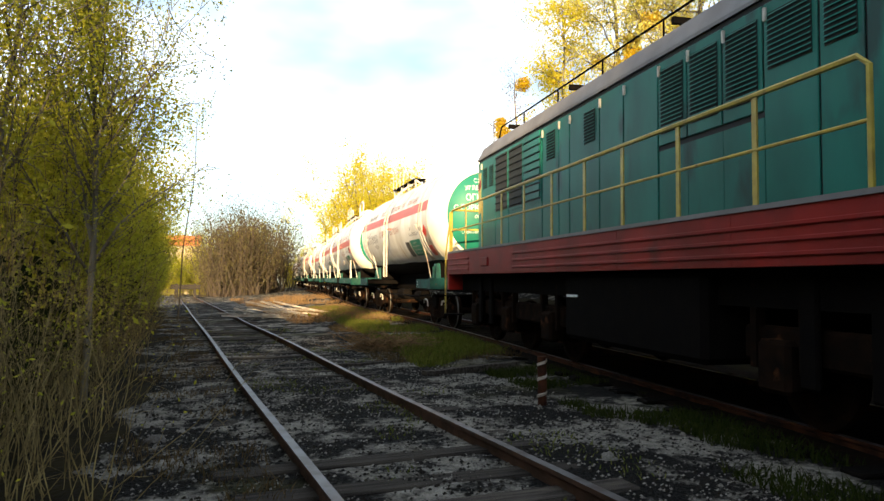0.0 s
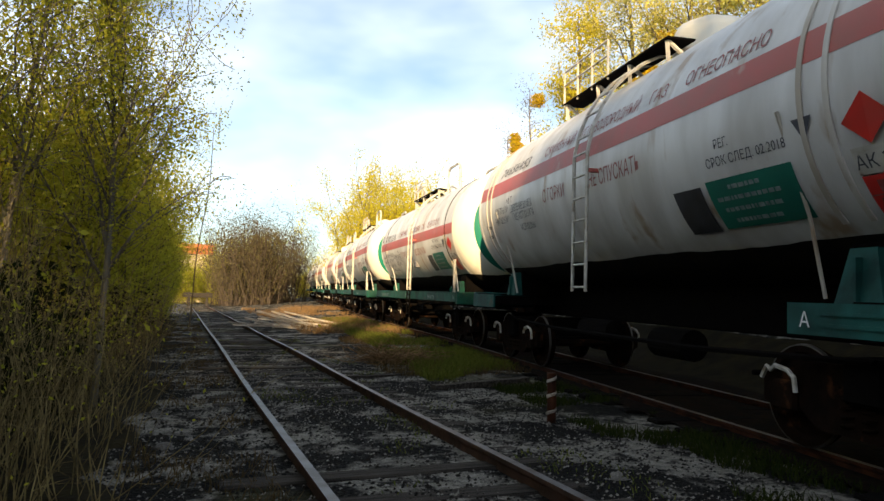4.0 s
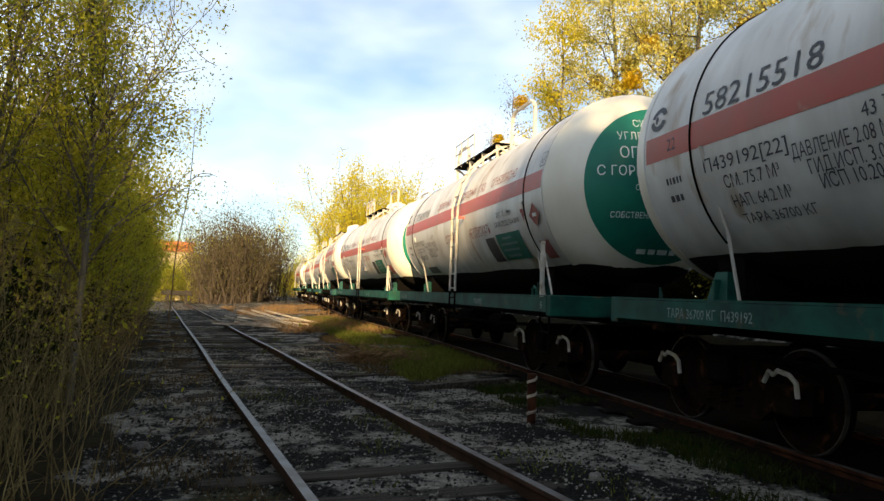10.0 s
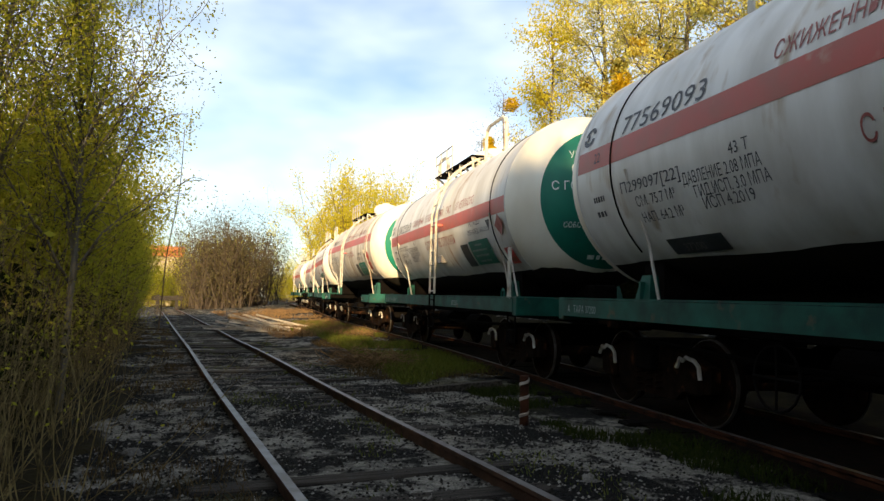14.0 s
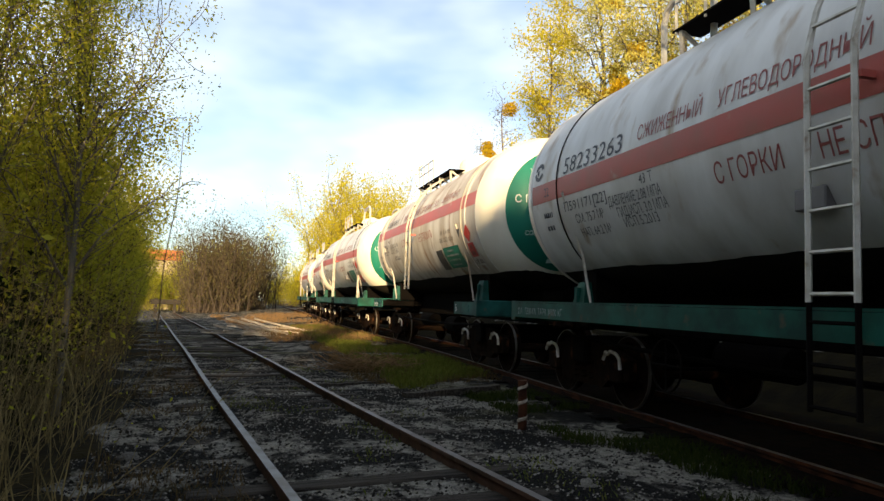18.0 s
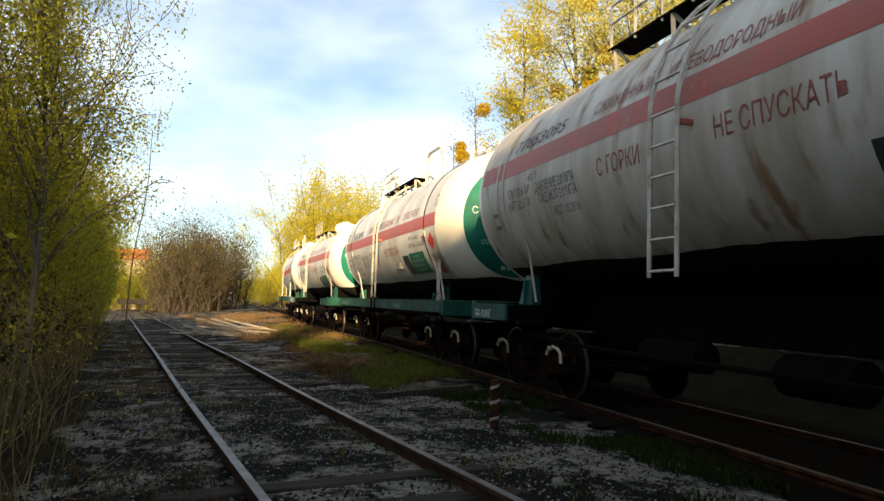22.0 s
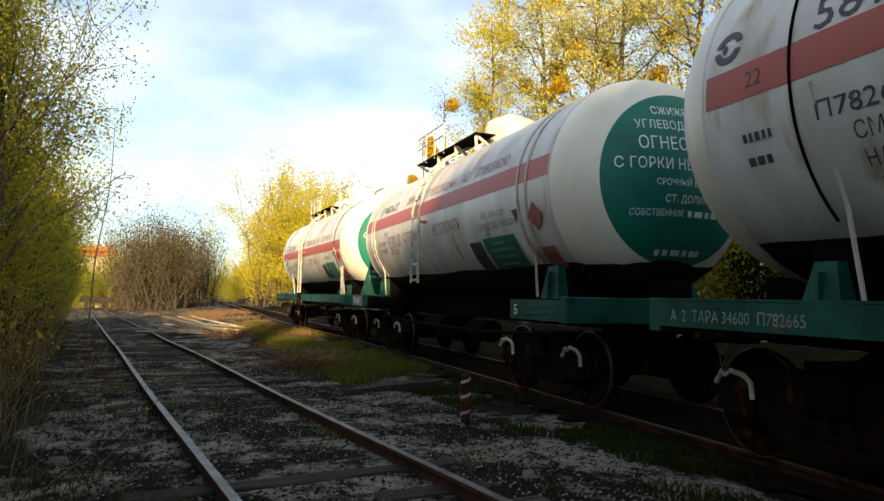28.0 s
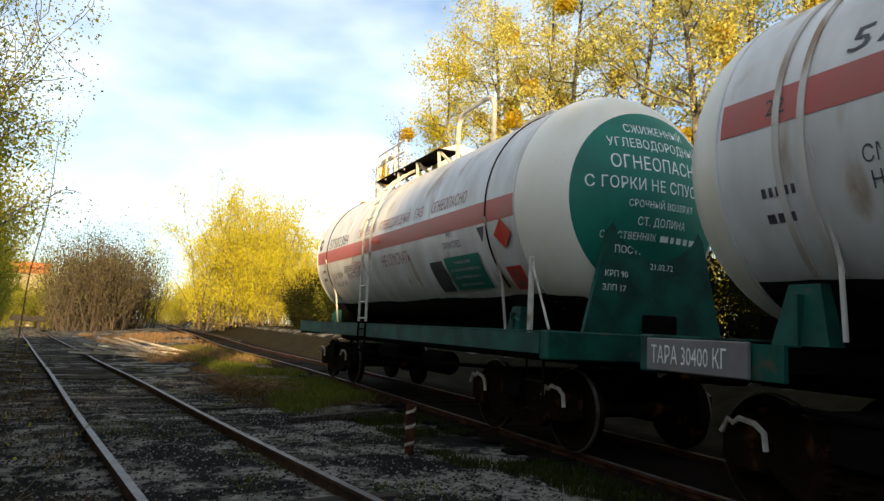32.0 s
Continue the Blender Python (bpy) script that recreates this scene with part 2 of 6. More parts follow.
def ground_mat():
    """Pale sandy dust, dark cinders and mossy green in patches."""
    m = bpy.data.materials.new("cinder_and_sand")
    m.use_nodes = True
    n, l = m.node_tree.nodes, m.node_tree.links
    b = n["Principled BSDF"]
    co = n.new("ShaderNodeTexCoord")

    def noi(scale, lo, hi, detail=8.0, rough=0.6):
        t, r = n.new("ShaderNodeTexNoise"), n.new("ShaderNodeValToRGB")
        t.inputs["Scale"].default_value, t.inputs["Detail"].default_value, t.inputs["Roughness"].default_value = scale, detail, rough
        r.color_ramp.elements[0].position, r.color_ramp.elements[1].position = lo, hi
        l.new(co.outputs["Object"], t.inputs["Vector"])
        l.new(t.outputs[0], r.inputs[0])
        return r

    def mixc(f, a, c):
        x = n.new("ShaderNodeMixRGB")
        l.new(f.outputs[0], x.inputs[0])
        for k, v in ((1, a), (2, c)):
            if isinstance(v, tuple):
                x.inputs[k].default_value = (*v, 1)
            else:
                l.new(v.outputs[0], x.inputs[k])
        return x
    grain = noi(46, 0.44, 0.64, 6)
    dark = mixc(grain, (0.003, 0.003, 0.003), (0.024, 0.0225, 0.021))
    sand = mixc(noi(11, 0.42, 0.66, 12, 0.72), (0.25, 0.235, 0.205), (0.075, 0.069, 0.06))
    c = mixc(noi(0.85, 0.48, 0.56, 13.0, 0.72), dark, sand)
    c = mixc(noi(3.4, 0.40, 0.49, 12, 0.72), dark, c)
    c = mixc(noi(60, 0.60, 0.70, 3), c, dark)
    c = mixc(noi(0.30, 0.56, 0.68), c, mixc(noi(30, 0.4, 0.7), (0.035, 0.042, 0.015), (0.09, 0.07, 0.038)))
    l.new(c.outputs[0], b.inputs["Base Color"])
    b.inputs["Roughness"].default_value = 0.95
    b.inputs["Specular IOR Level"].default_value = 0.06
    t, bp = n.new("ShaderNodeTexNoise"), n.new("ShaderNodeBump")
    t.inputs["Scale"].default_value, t.inputs["Detail"].default_value = 28, 10
    bp.inputs["Strength"].default_value, bp.inputs["Distance"].default_value = 1.0, 0.06
    l.new(co.outputs["Object"], t.inputs["Vector"])
    l.new(t.outputs[0], bp.inputs["Height"])
    l.new(bp.outputs[0], b.inputs["Normal"])
    return m


M["ground"] = ground_mat()


# ---- mesh helpers ----
def to_mesh(bm, smooth=False):
    me = bpy.data.meshes.new("mesh")
    bm.normal_update()
    bm.to_mesh(me)
    bm.free()
    if smooth:
        me.shade_smooth()
    return me


def part(name, bm, material, parent, label="", smooth=False, m=None):
    """Links a bmesh (or a finished mesh) as one object under a thing or a part."""
    me = bm if isinstance(bm, bpy.types.Mesh) else to_mesh(bm, smooth)
    if not me.materials:
        me.materials.append(M[material])
    ob = new(name, me)
    ob.parent = parent
    if m is not None:
        ob.matrix_local = m
    if label:
        tagged(ob, label)
    return ob


def thing(name, label, category, group="", kind="", m=None):
    ob = new(name)
    ob.empty_display_size = 0.2
    if m is not None:
        ob.matrix_world = m
    return tagged(ob, label, category, group, kind)


def box(bm, x0, x1, y0, y1, z0, z1, bevel=0.0):
    g = bmesh.ops.create_cube(bm, size=1.0, matrix=Matrix.Translation(((x0 + x1) / 2, (y0 + y1) / 2, (z0 + z1) / 2)) @ Matrix.Diagonal((abs(x1 - x0), abs(y1 - y0), abs(z1 - z0), 1)))
    if bevel:
        es = {e for v in g["verts"] for e in v.link_edges}
        bmesh.ops.bevel(bm, geom=list(es), offset=bevel, segments=1, affect="EDGES")
    return bm


def bbox(*a, bevel=0.0):
    return box(bmesh.new(), *a, bevel=bevel)


def tube(bm, pts, r, n=6, r2=None):
    """A bent tube through the points, closed at its ends."""
    pts = [Vector(p) for p in pts]
    rings, k = [], len(pts)
    ref = Vector((0.31, 0.17, 0.94))
    for i, p in enumerate(pts):
        d = (pts[min(i + 1, k - 1)] - pts[max(i - 1, 0)]).normalized()
        a = d.cross(ref)
        if a.length < 0.05:
            a = d.cross(Vector((1, 0, 0)))
        a.normalize()
        b = d.cross(a)
        rr = r if r2 is None else r + (r2 - r) * i / (k - 1)
        rings.append([bm.verts.new(p + rr * (math.cos(q) * a + math.sin(q) * b)) for q in (2 * math.pi * j / n for j in range(n))])
    for u, w in zip(rings, rings[1:]):
        for j in range(n):
            bm.faces.new((u[j], u[(j + 1) % n], w[(j + 1) % n], w[j]))
    bm.faces.new(rings[0][::-1])
    bm.faces.new(rings[-1])
    return bm


def tubes(lines, r, n=6):
    bm = bmesh.new()
    for p in lines:
        tube(bm, p, r, n)
    return bm


def lathe_y(prof, n=48, a0=0.0, a1=2 * math.pi, zc=0.0):
    """Turns (y, radius) about the axis y at height zc; a full turn closes. The angle runs from straight up towards -x."""
    bm = bmesh.new()
    full = abs(a1 - a0 - 2 * math.pi) < 1e-6
    k = n if full else n + 1
    rings = []
    for y, r in prof:
        if r < 1e-5:
            rings.append([bm.verts.new((0, y, zc))] * k)
        else:
            rings.append([bm.verts.new((-r * math.sin(a), y, zc + r * math.cos(a))) for a in (a0 + (a1 - a0) * j / n for j in range(k))])
    for u, w in zip(rings, rings[1:]):
        for j in range(n):
            q = [u[j], u[(j + 1) % k], w[(j + 1) % k], w[j]]
            q = [v for i, v in enumerate(q) if v not in q[:i]]
            if len(q) > 2:
                bm.faces.new(q)
    return bm


def soup(verts, faces, material):
    me = bpy.data.meshes.new("mesh")
    me.from_pydata(verts, [], faces)
    me.materials.append(M[material])
    return me


# ---- the plan: the train's track and its timing ----
def spline(kx, ky):
    """Natural cubic through the knots, straight beyond them."""
    k, h = np.array(kx, float), np.diff(kx)
    s, n = np.array(ky, float), len(kx)
    a, b = np.eye(n), np.zeros(n)
    for i in range(1, n - 1):
        a[i, i - 1:i + 2] = h[i - 1], 2 * (h[i - 1] + h[i]), h[i]
        b[i] = 6 * ((s[i + 1] - s[i]) / h[i] - (s[i] - s[i - 1]) / h[i - 1])
    c = np.linalg.solve(a, b)

    def f(x):
        x = np.asarray(x, float)
        xc = np.clip(x, k[0], k[-1])
        i = np.clip(np.searchsorted(k, xc) - 1, 0, n - 2)
        hh, u, w = h[i], xc - k[i], k[i + 1] - xc
        r = c[i] * w ** 3 / 6 / hh + c[i + 1] * u ** 3 / 6 / hh + (s[i] / hh - c[i] * hh / 6) * w + (s[i + 1] / hh - c[i + 1] * hh / 6) * u
        return r + np.where(x > xc, (x - xc) * (s[-1] - s[-2]) / h[-1], (x - xc) * (s[1] - s[0]) / h[0])
    return f


RAIL = 0.15
NEAR_RAIL, FAR_RAIL = 0.904, 2.424              # the empty track's rails
track_x = spline((-30, 0, 3, 6, 9, 13, 18, 30, 50, 80, 125), (2.124, 5.482, 6.006, 6.431, 6.846, 7.408, 8.085, 9.247, 12.185, 16.025, 22.188))
GRADE = 0.0094
YS = np.linspace(-120, 260, 1521)
ARC = np.concatenate([[0], np.cumsum(np.hypot(np.diff(track_x(YS)), np.diff(YS)))])
ARC -= np.interp(0, YS, ARC)
gone = spline(range(33), (0.0, 3.64, 7.24, 11.0, 14.52, 18.11, 21.64, 25.01, 28.35, 31.49, 34.63, 37.64, 40.6, 43.53, 46.38, 49.29, 51.91, 54.74, 57.66, 60.65, 63.68, 66.74, 69.91, 73.06, 76.29, 79.51, 82.74, 85.78, 88.88, 92.12, 95.36, 98.59, 101.94))


def rail_z(y):
    return RAIL - 0.098 + GRADE * y


def on_track(sigma):
    """The pose on the train's track at that length along it: y leads away, the origin lies on the rail tops."""
    y = float(np.interp(sigma, ARC, YS))
    x, dx = float(track_x(y)), float(track_x(y + 0.5) - track_x(y - 0.5))
    return pose(x, y, rail_z(y), math.degrees(math.atan(GRADE)), 0, -math.degrees(math.atan(dx)))


def smooth01(a, b, v):
    t = min(1.0, max(0.0, (v - a) / (b - a)))
    return t * t * (3 - 2 * t)


def ground_z(x, y):
    tx = float(track_x(y))
    side = smooth01(FAR_RAIL + 0.2, max(FAR_RAIL + 1.0, tx - 0.9), x)
    yy = max(-40.0, min(y, 160.0))
    bump = 0.05 * noise.noise(Vector((x * 0.5, y * 0.5, 0))) + 0.025 * noise.noise(Vector((x * 1.9, y * 1.9, 3)))
    keep = min(1.0, 0.25 + min(abs(x - NEAR_RAIL), abs(x - FAR_RAIL), abs(x - tx + 0.76), abs(x - tx - 0.76)))
    rise = 0.8 * smooth01(-0.6, -6.0, x) if x < 0 else 0.0
    bank = 1.0 * smooth01(tx + 1.9, tx + 4.2, x)
    return side * (-0.098 + GRADE * yy) + bump * keep + 0.03 + 0.12 * rise + bank


# ---- ground and tracks ----
def make_ground():
    xs = np.unique(np.concatenate([np.arange(-14, 24, 0.25), np.linspace(-14, -900, 16), np.linspace(24, 900, 16)]))
    ys = np.unique(np.concatenate([np.arange(-6, 26, 0.25), np.arange(26, 100, 1.5), np.linspace(100, 1500, 14), np.linspace(-6, -400, 12)]))
    v = [(float(x), float(y), ground_z(float(x), float(y))) for y in ys for x in xs]
    w = len(xs)
    f = [(j * w + i, j * w + i + 1, (j + 1) * w + i + 1, (j + 1) * w + i) for j in range(len(ys) - 1) for i in range(w - 1)]
    me = soup(v, f, "ground")
    me.shade_smooth()
    tagged(new("ground", me), "pale sandy ground with dark cinders and moss", "ground", kind="structure")


make_ground()

RAIL_PROFILE = ((-0.034, 0), (-0.034, -0.03), (-0.009, -0.045), (-0.009, -0.13), (-0.06, -0.15), (0.06, -0.15), (0.009, -0.13), (0.009, -0.045), (0.034, -0.03), (0.034, 0))


def make_rail(name, line, label):
    """line: points of the rail's top; the bright head is a strip of its own."""
    bm, rings = bmesh.new(), []
    for i, p in enumerate(line):
        d = (Vector(line[min(i + 1, len(line) - 1)]) - Vector(line[max(i - 1, 0)])).normalized()
        s = d.cross(Vector((0, 0, 1))).normalized()
        rings.append([bm.verts.new(Vector(p) + s * a + Vector((0, 0, b))) for a, b in RAIL_PROFILE])
    k = len(RAIL_PROFILE)
    for u, w in zip(rings, rings[1:]):
        for j in range(k):
            fc = bm.faces.new((u[j], u[(j + 1) % k], w[(j + 1) % k], w[j]))
            fc.material_index = 1 if j == k - 1 else 0
    me = to_mesh(bm)
    me.materials.append(M["rust" if "red" in label else "rust_dark"])
    me.materials.append(M["rail"])
    return tagged(new(name, me), label, "rail", kind="structure")


for x in (NEAR_RAIL, FAR_RAIL):
    make_rail("rail", [(x + 0.012 * math.sin(y * 0.35 + x), y, RAIL + 0.008 * math.sin(y * 0.5)) for y in np.arange(-12, 76, 1.0)], "worn steel rail with a rusty web, half sunk in dirt")
for off in (-0.76, 0.76):
    make_rail("rail", [(float(track_x(y)) + off, float(y), rail_z(y)) for y in np.arange(-40, 150, 1.5)], "rust-red steel rail of the train's track")


def make_strip(name, x_of, ys, lift, material, label):
    """A sheet that lies on the ground between offsets from the train's track."""
    v, f, w = [], [], len(x_of)
    for y in ys:
        for o in x_of:
            x = float(track_x(y)) + o
            v.append((x, float(y), ground_z(x, float(y)) + (lift if abs(o) < 40 else 0.0)))
    for j in range(len(ys) - 1):
        for i in range(w - 1):
            f.append((j * w + i, j * w + i + 1, (j + 1) * w + i + 1, (j + 1) * w + i))
    me = soup(v, f, material)
    me.shade_smooth()
    tagged(new(name, me), label, "ground", kind="structure")


make_strip("ballast", [-1.15, -0.95, -0.6, -0.2, 0.2, 0.6, 1.0, 1.4, 1.75], np.arange(-14, 45, 0.4), 0.035, "shade_ballast", "ballast under the train's track, near-black for the shade there")
# bank added to close the view below the wagons, dark as if shaded
make_strip("bank", [1.7, 2.2, 2.8, 3.4, 4.2, 6, 9, 14, 22], np.arange(-20, 70, 0.8), 0.03, "humus", "low added bank behind the track, coloured dark for shade")


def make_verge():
    """A dark sheet for the shade under the thicket, with a ragged edge towards the rail."""
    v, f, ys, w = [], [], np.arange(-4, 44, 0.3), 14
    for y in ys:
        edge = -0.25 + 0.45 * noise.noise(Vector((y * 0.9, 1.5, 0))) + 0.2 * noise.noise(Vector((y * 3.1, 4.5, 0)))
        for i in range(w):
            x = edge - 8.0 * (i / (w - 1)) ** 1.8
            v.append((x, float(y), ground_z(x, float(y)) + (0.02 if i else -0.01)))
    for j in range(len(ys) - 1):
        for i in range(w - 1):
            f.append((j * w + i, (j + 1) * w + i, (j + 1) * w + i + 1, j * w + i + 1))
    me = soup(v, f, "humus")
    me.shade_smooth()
    tagged(new("verge", me), "ground under the willow thicket, coloured dark for its shade", "ground", kind="structure")


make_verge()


# ---- lettering ----
def text_mesh(s, size, material, spacing=1.0, shear=0.0):
    """Flat letters as a mesh: x to the right, y up, from the left of the baseline; cut fine enough to be bent."""
    cu = bpy.data.curves.new("letters", "FONT")
    cu.body, cu.size, cu.space_character, cu.shear = s, size, spacing, shear
    cu.resolution_u = 2
    ob = bpy.data.objects.new("letters", cu)
    me = bpy.data.meshes.new_from_object(ob)
    bpy.data.objects.remove(ob)
    bpy.data.curves.remove(cu)
    bm = bmesh.new()
    bm.from_mesh(me)
    bpy.data.meshes.remove(me)
    if bm.verts:
        lo, hi = min(v.co.y for v in bm.verts), max(v.co.y for v in bm.verts)
        step = 0.12
        for k in range(1, int((hi - lo) / step) + 1):
            bmesh.ops.bisect_plane(bm, geom=bm.verts[:] + bm.edges[:] + bm.faces[:], plane_co=(0, lo + k * step, 0), plane_no=(0, 1, 0))
    return bm


def text_width(bm):
    return max((v.co.x for v in bm.verts), default=0.0)


def on_side(bm, y0, z0, R, zc, proud=0.006):
    """Bends flat letters on the tank's flank that faces -x: they start at y0 and run towards -y, baseline at height z0."""
    a0 = math.acos(max(-1, min(1, (z0 - zc) / R)))
    for v in bm.verts:
        a = a0 - v.co.y / R
        v.co = Vector((-(R + proud) * math.sin(a), y0 - v.co.x, zc + (R + proud) * math.cos(a)))
    return bm


def cap_y(r, R, depth):
    """How far the dished end stands out at the radius r."""
    return depth * math.sqrt(max(0.0, 1 - (r / R) ** 2))


def on_end(bm, x0, z0, R, zc, yend, depth, proud=0.008):
    """Lays flat letters on the dished end that looks to -y; x0 is the left end as one reads."""
    for v in bm.verts:
        x, z = x0 + v.co.x, z0 + v.co.y
        r = math.hypot(x, z - zc)
        v.co = Vector((x, yend - cap_y(min(r, R * 0.999), R, depth) - proud, z))
    return bm


def side_patch(y0, y1, z0, z1, R, zc, proud, n=8):
    """A thin sheet that hugs the flank, y0 > y1."""
    bm, rows = bmesh.new(), []
    a0, a1 = (math.acos(max(-1, min(1, (z - zc) / R))) for z in (z0, z1))
    for i in range(n + 1):
        a = a0 + (a1 - a0) * i / n
        rows.append([bm.verts.new((-(R + proud) * math.sin(a), y, zc + (R + proud) * math.cos(a))) for y in (y0, y1)])
    for u, w in zip(rows, rows[1:]):
        bm.faces.new((u[0], u[1], w[1], w[0]))
    return bm


def side_shape(pts, R, zc, proud):
    """A flat polygon of (y, z) laid on the flank."""
    bm = bmesh.new()
    vs = []
    for y, z in pts:
        a = math.acos(max(-1, min(1, (z - zc) / R)))
        vs.append(bm.verts.new((-(R + proud) * math.sin(a), y, zc + (R + proud) * math.cos(a))))
    bm.faces.new(vs)
    return bm


# ---- tank wagons ----
CACHE = {}


def shared(key, make, material, smooth=False):
    if key not in CACHE:
        me = to_mesh(make(), smooth)
        me.materials.append(M[material])
        CACHE[key] = me
    return CACHE[key]


def wheelset_mesh():
    bm = lathe_x(((-0.70, 0.0), (-0.70, 0.44), (-0.78, 0.475), (-0.83, 0.46), (-0.83, 0.40), (-0.79, 0.36), (-0.79, 0.16), (-1.05, 0.13), (-1.05, 0.0)))
    for s in (1,):
        o = lathe_x(((0.70, 0.0), (0.70, 0.44), (0.78, 0.475), (0.83, 0.46), (0.83, 0.40), (0.79, 0.36), (0.79, 0.16), (1.05, 0.13), (1.05, 0.0)))
        me = bpy.data.meshes.new("m")
        o.to_mesh(me)
        o.free()
        bm.from_mesh(me)
        bpy.data.meshes.remove(me)
    tube(bm, ((-0.7, 0, 0), (0.7, 0, 0)), 0.085, 10)
    for s in (-1, 1):                       # holes in the discs read as bolts
        for k in range(4):
            a = math.pi / 2 * k
            box(bm, s * 0.79 - 0.03, s * 0.79 + 0.03, 0.25 * math.cos(a) - 0.03, 0.25 * math.cos(a) + 0.03, 0.25 * math.sin(a) - 0.03, 0.25 * math.sin(a) + 0.03)
    return bm


def lathe_x(prof, n=28):
    bm, rings = bmesh.new(), []
    for x, r in prof:
        rings.append([bm.verts.new((x, 0, 0))] * n if r < 1e-5 else [bm.verts.new((x, r * math.cos(a), r * math.sin(a))) for a in (2 * math.pi * j / n for j in range(n))])
    for u, w in zip(rings, rings[1:]):
        for j in range(n):
            q = [u[j], u[(j + 1) % n], w[(j + 1) % n], w[j]]
            q = [v for i, v in enumerate(q) if v not in q[:i]]
            if len(q) > 2:
                bm.faces.new(q)
    return bm


def bogie_side(s):
    """The cast side frame of a two-axle bogie, with its axle boxes."""
    bm = bmesh.new()
    x0, x1 = s * 0.90, s * 1.01
    outline = [(-1.22, 0.40), (-1.22, 0.66), (-0.95, 0.72), (-0.55, 0.82), (0.55, 0.82), (0.95, 0.72), (1.22, 0.66), (1.22, 0.40), (1.05, 0.36), (0.80, 0.42), (0.55, 0.24), (-0.55, 0.24), (-0.80, 0.42), (-1.05, 0.36)]
    a = [bm.verts.new((x0, y, z)) for y, z in outline]
    b = [bm.verts.new((x1, y, z)) for y, z in outline]
    bm.faces.new(a)
    bm.faces.new(b[::-1])
    for i in range(len(a)):
        j = (i + 1) % len(a)
        bm.faces.new((a[i], b[i], b[j], a[j]))
    for y in (-0.925, 0.925):
        box(bm, s * 0.94, s * 1.06, y - 0.16, y + 0.16, 0.34, 0.62, 0.03)
    return bm


def spring_nest(s):
    bm = bmesh.new()
    for y in (-0.22, 0, 0.22):
        pts = [(s * 0.97 + 0.07 * math.cos(q), y + 0.085 * math.sin(q), 0.30 + 0.36 * q / (2 * math.pi * 5)) for q in np.linspace(0, 2 * math.pi * 5, 41)]
        tube(bm, pts, 0.014, 4)
    return bm


def white_grip(s):
    """The bent, white-painted bracket over an axle box."""
    return tubes([[(s * 1.08, 0.24, 0.62), (s * 1.08, 0.17, 0.73), (s * 1.08, 0.12, 0.70), (s * 1.08, 0.06, 0.745), (s * 1.08, -0.10, 0.72), (s * 1.08, -0.18, 0.66), (s * 1.08, -0.20, 0.53)]], 0.023, 5)


def coupler_mesh():
    bm = bmesh.new()
    box(bm, -0.11, 0.11, -0.55, 0.1, 0.96, 1.16, 0.02)
    box(bm, -0.22, 0.14, -0.86, -0.55, 0.90, 1.22, 0.04)
    box(bm, 0.10, 0.22, -0.98, -0.66, 0.94, 1.18, 0.03)
    return bm


def hoop(y0, y1, x, z0, h, r=0.045):
    """A bent handrail hoop along y."""
    k = 0.22
    return [(x, y0, z0), (x, y0, z0 + h - k), (x, y0 + math.copysign(0.07, y1 - y0), z0 + h - 0.07), (x, y0 + math.copysign(k, y1 - y0), z0 + h), (x, y1 - math.copysign(k, y1 - y0), z0 + h), (x, y1 - math.copysign(0.07, y1 - y0), z0 + h - 0.07), (x, y1, z0 + h - k), (x, y1, z0)]


END_TEXT = (("СЖИЖЕННЫЙ", 0.155, 0.80), ("УГЛЕВОДОРОДНЫЙ", 0.165, 0.60), ("ОГНЕОПАСНО", 0.235, 0.33), ("С ГОРКИ НЕ СПУСКАТЬ", 0.20, 0.08), ("СРОЧНЫЙ ВОЗВРАТ", 0.115, -0.12), ("СТ. ДОЛИНА", 0.135, -0.33))


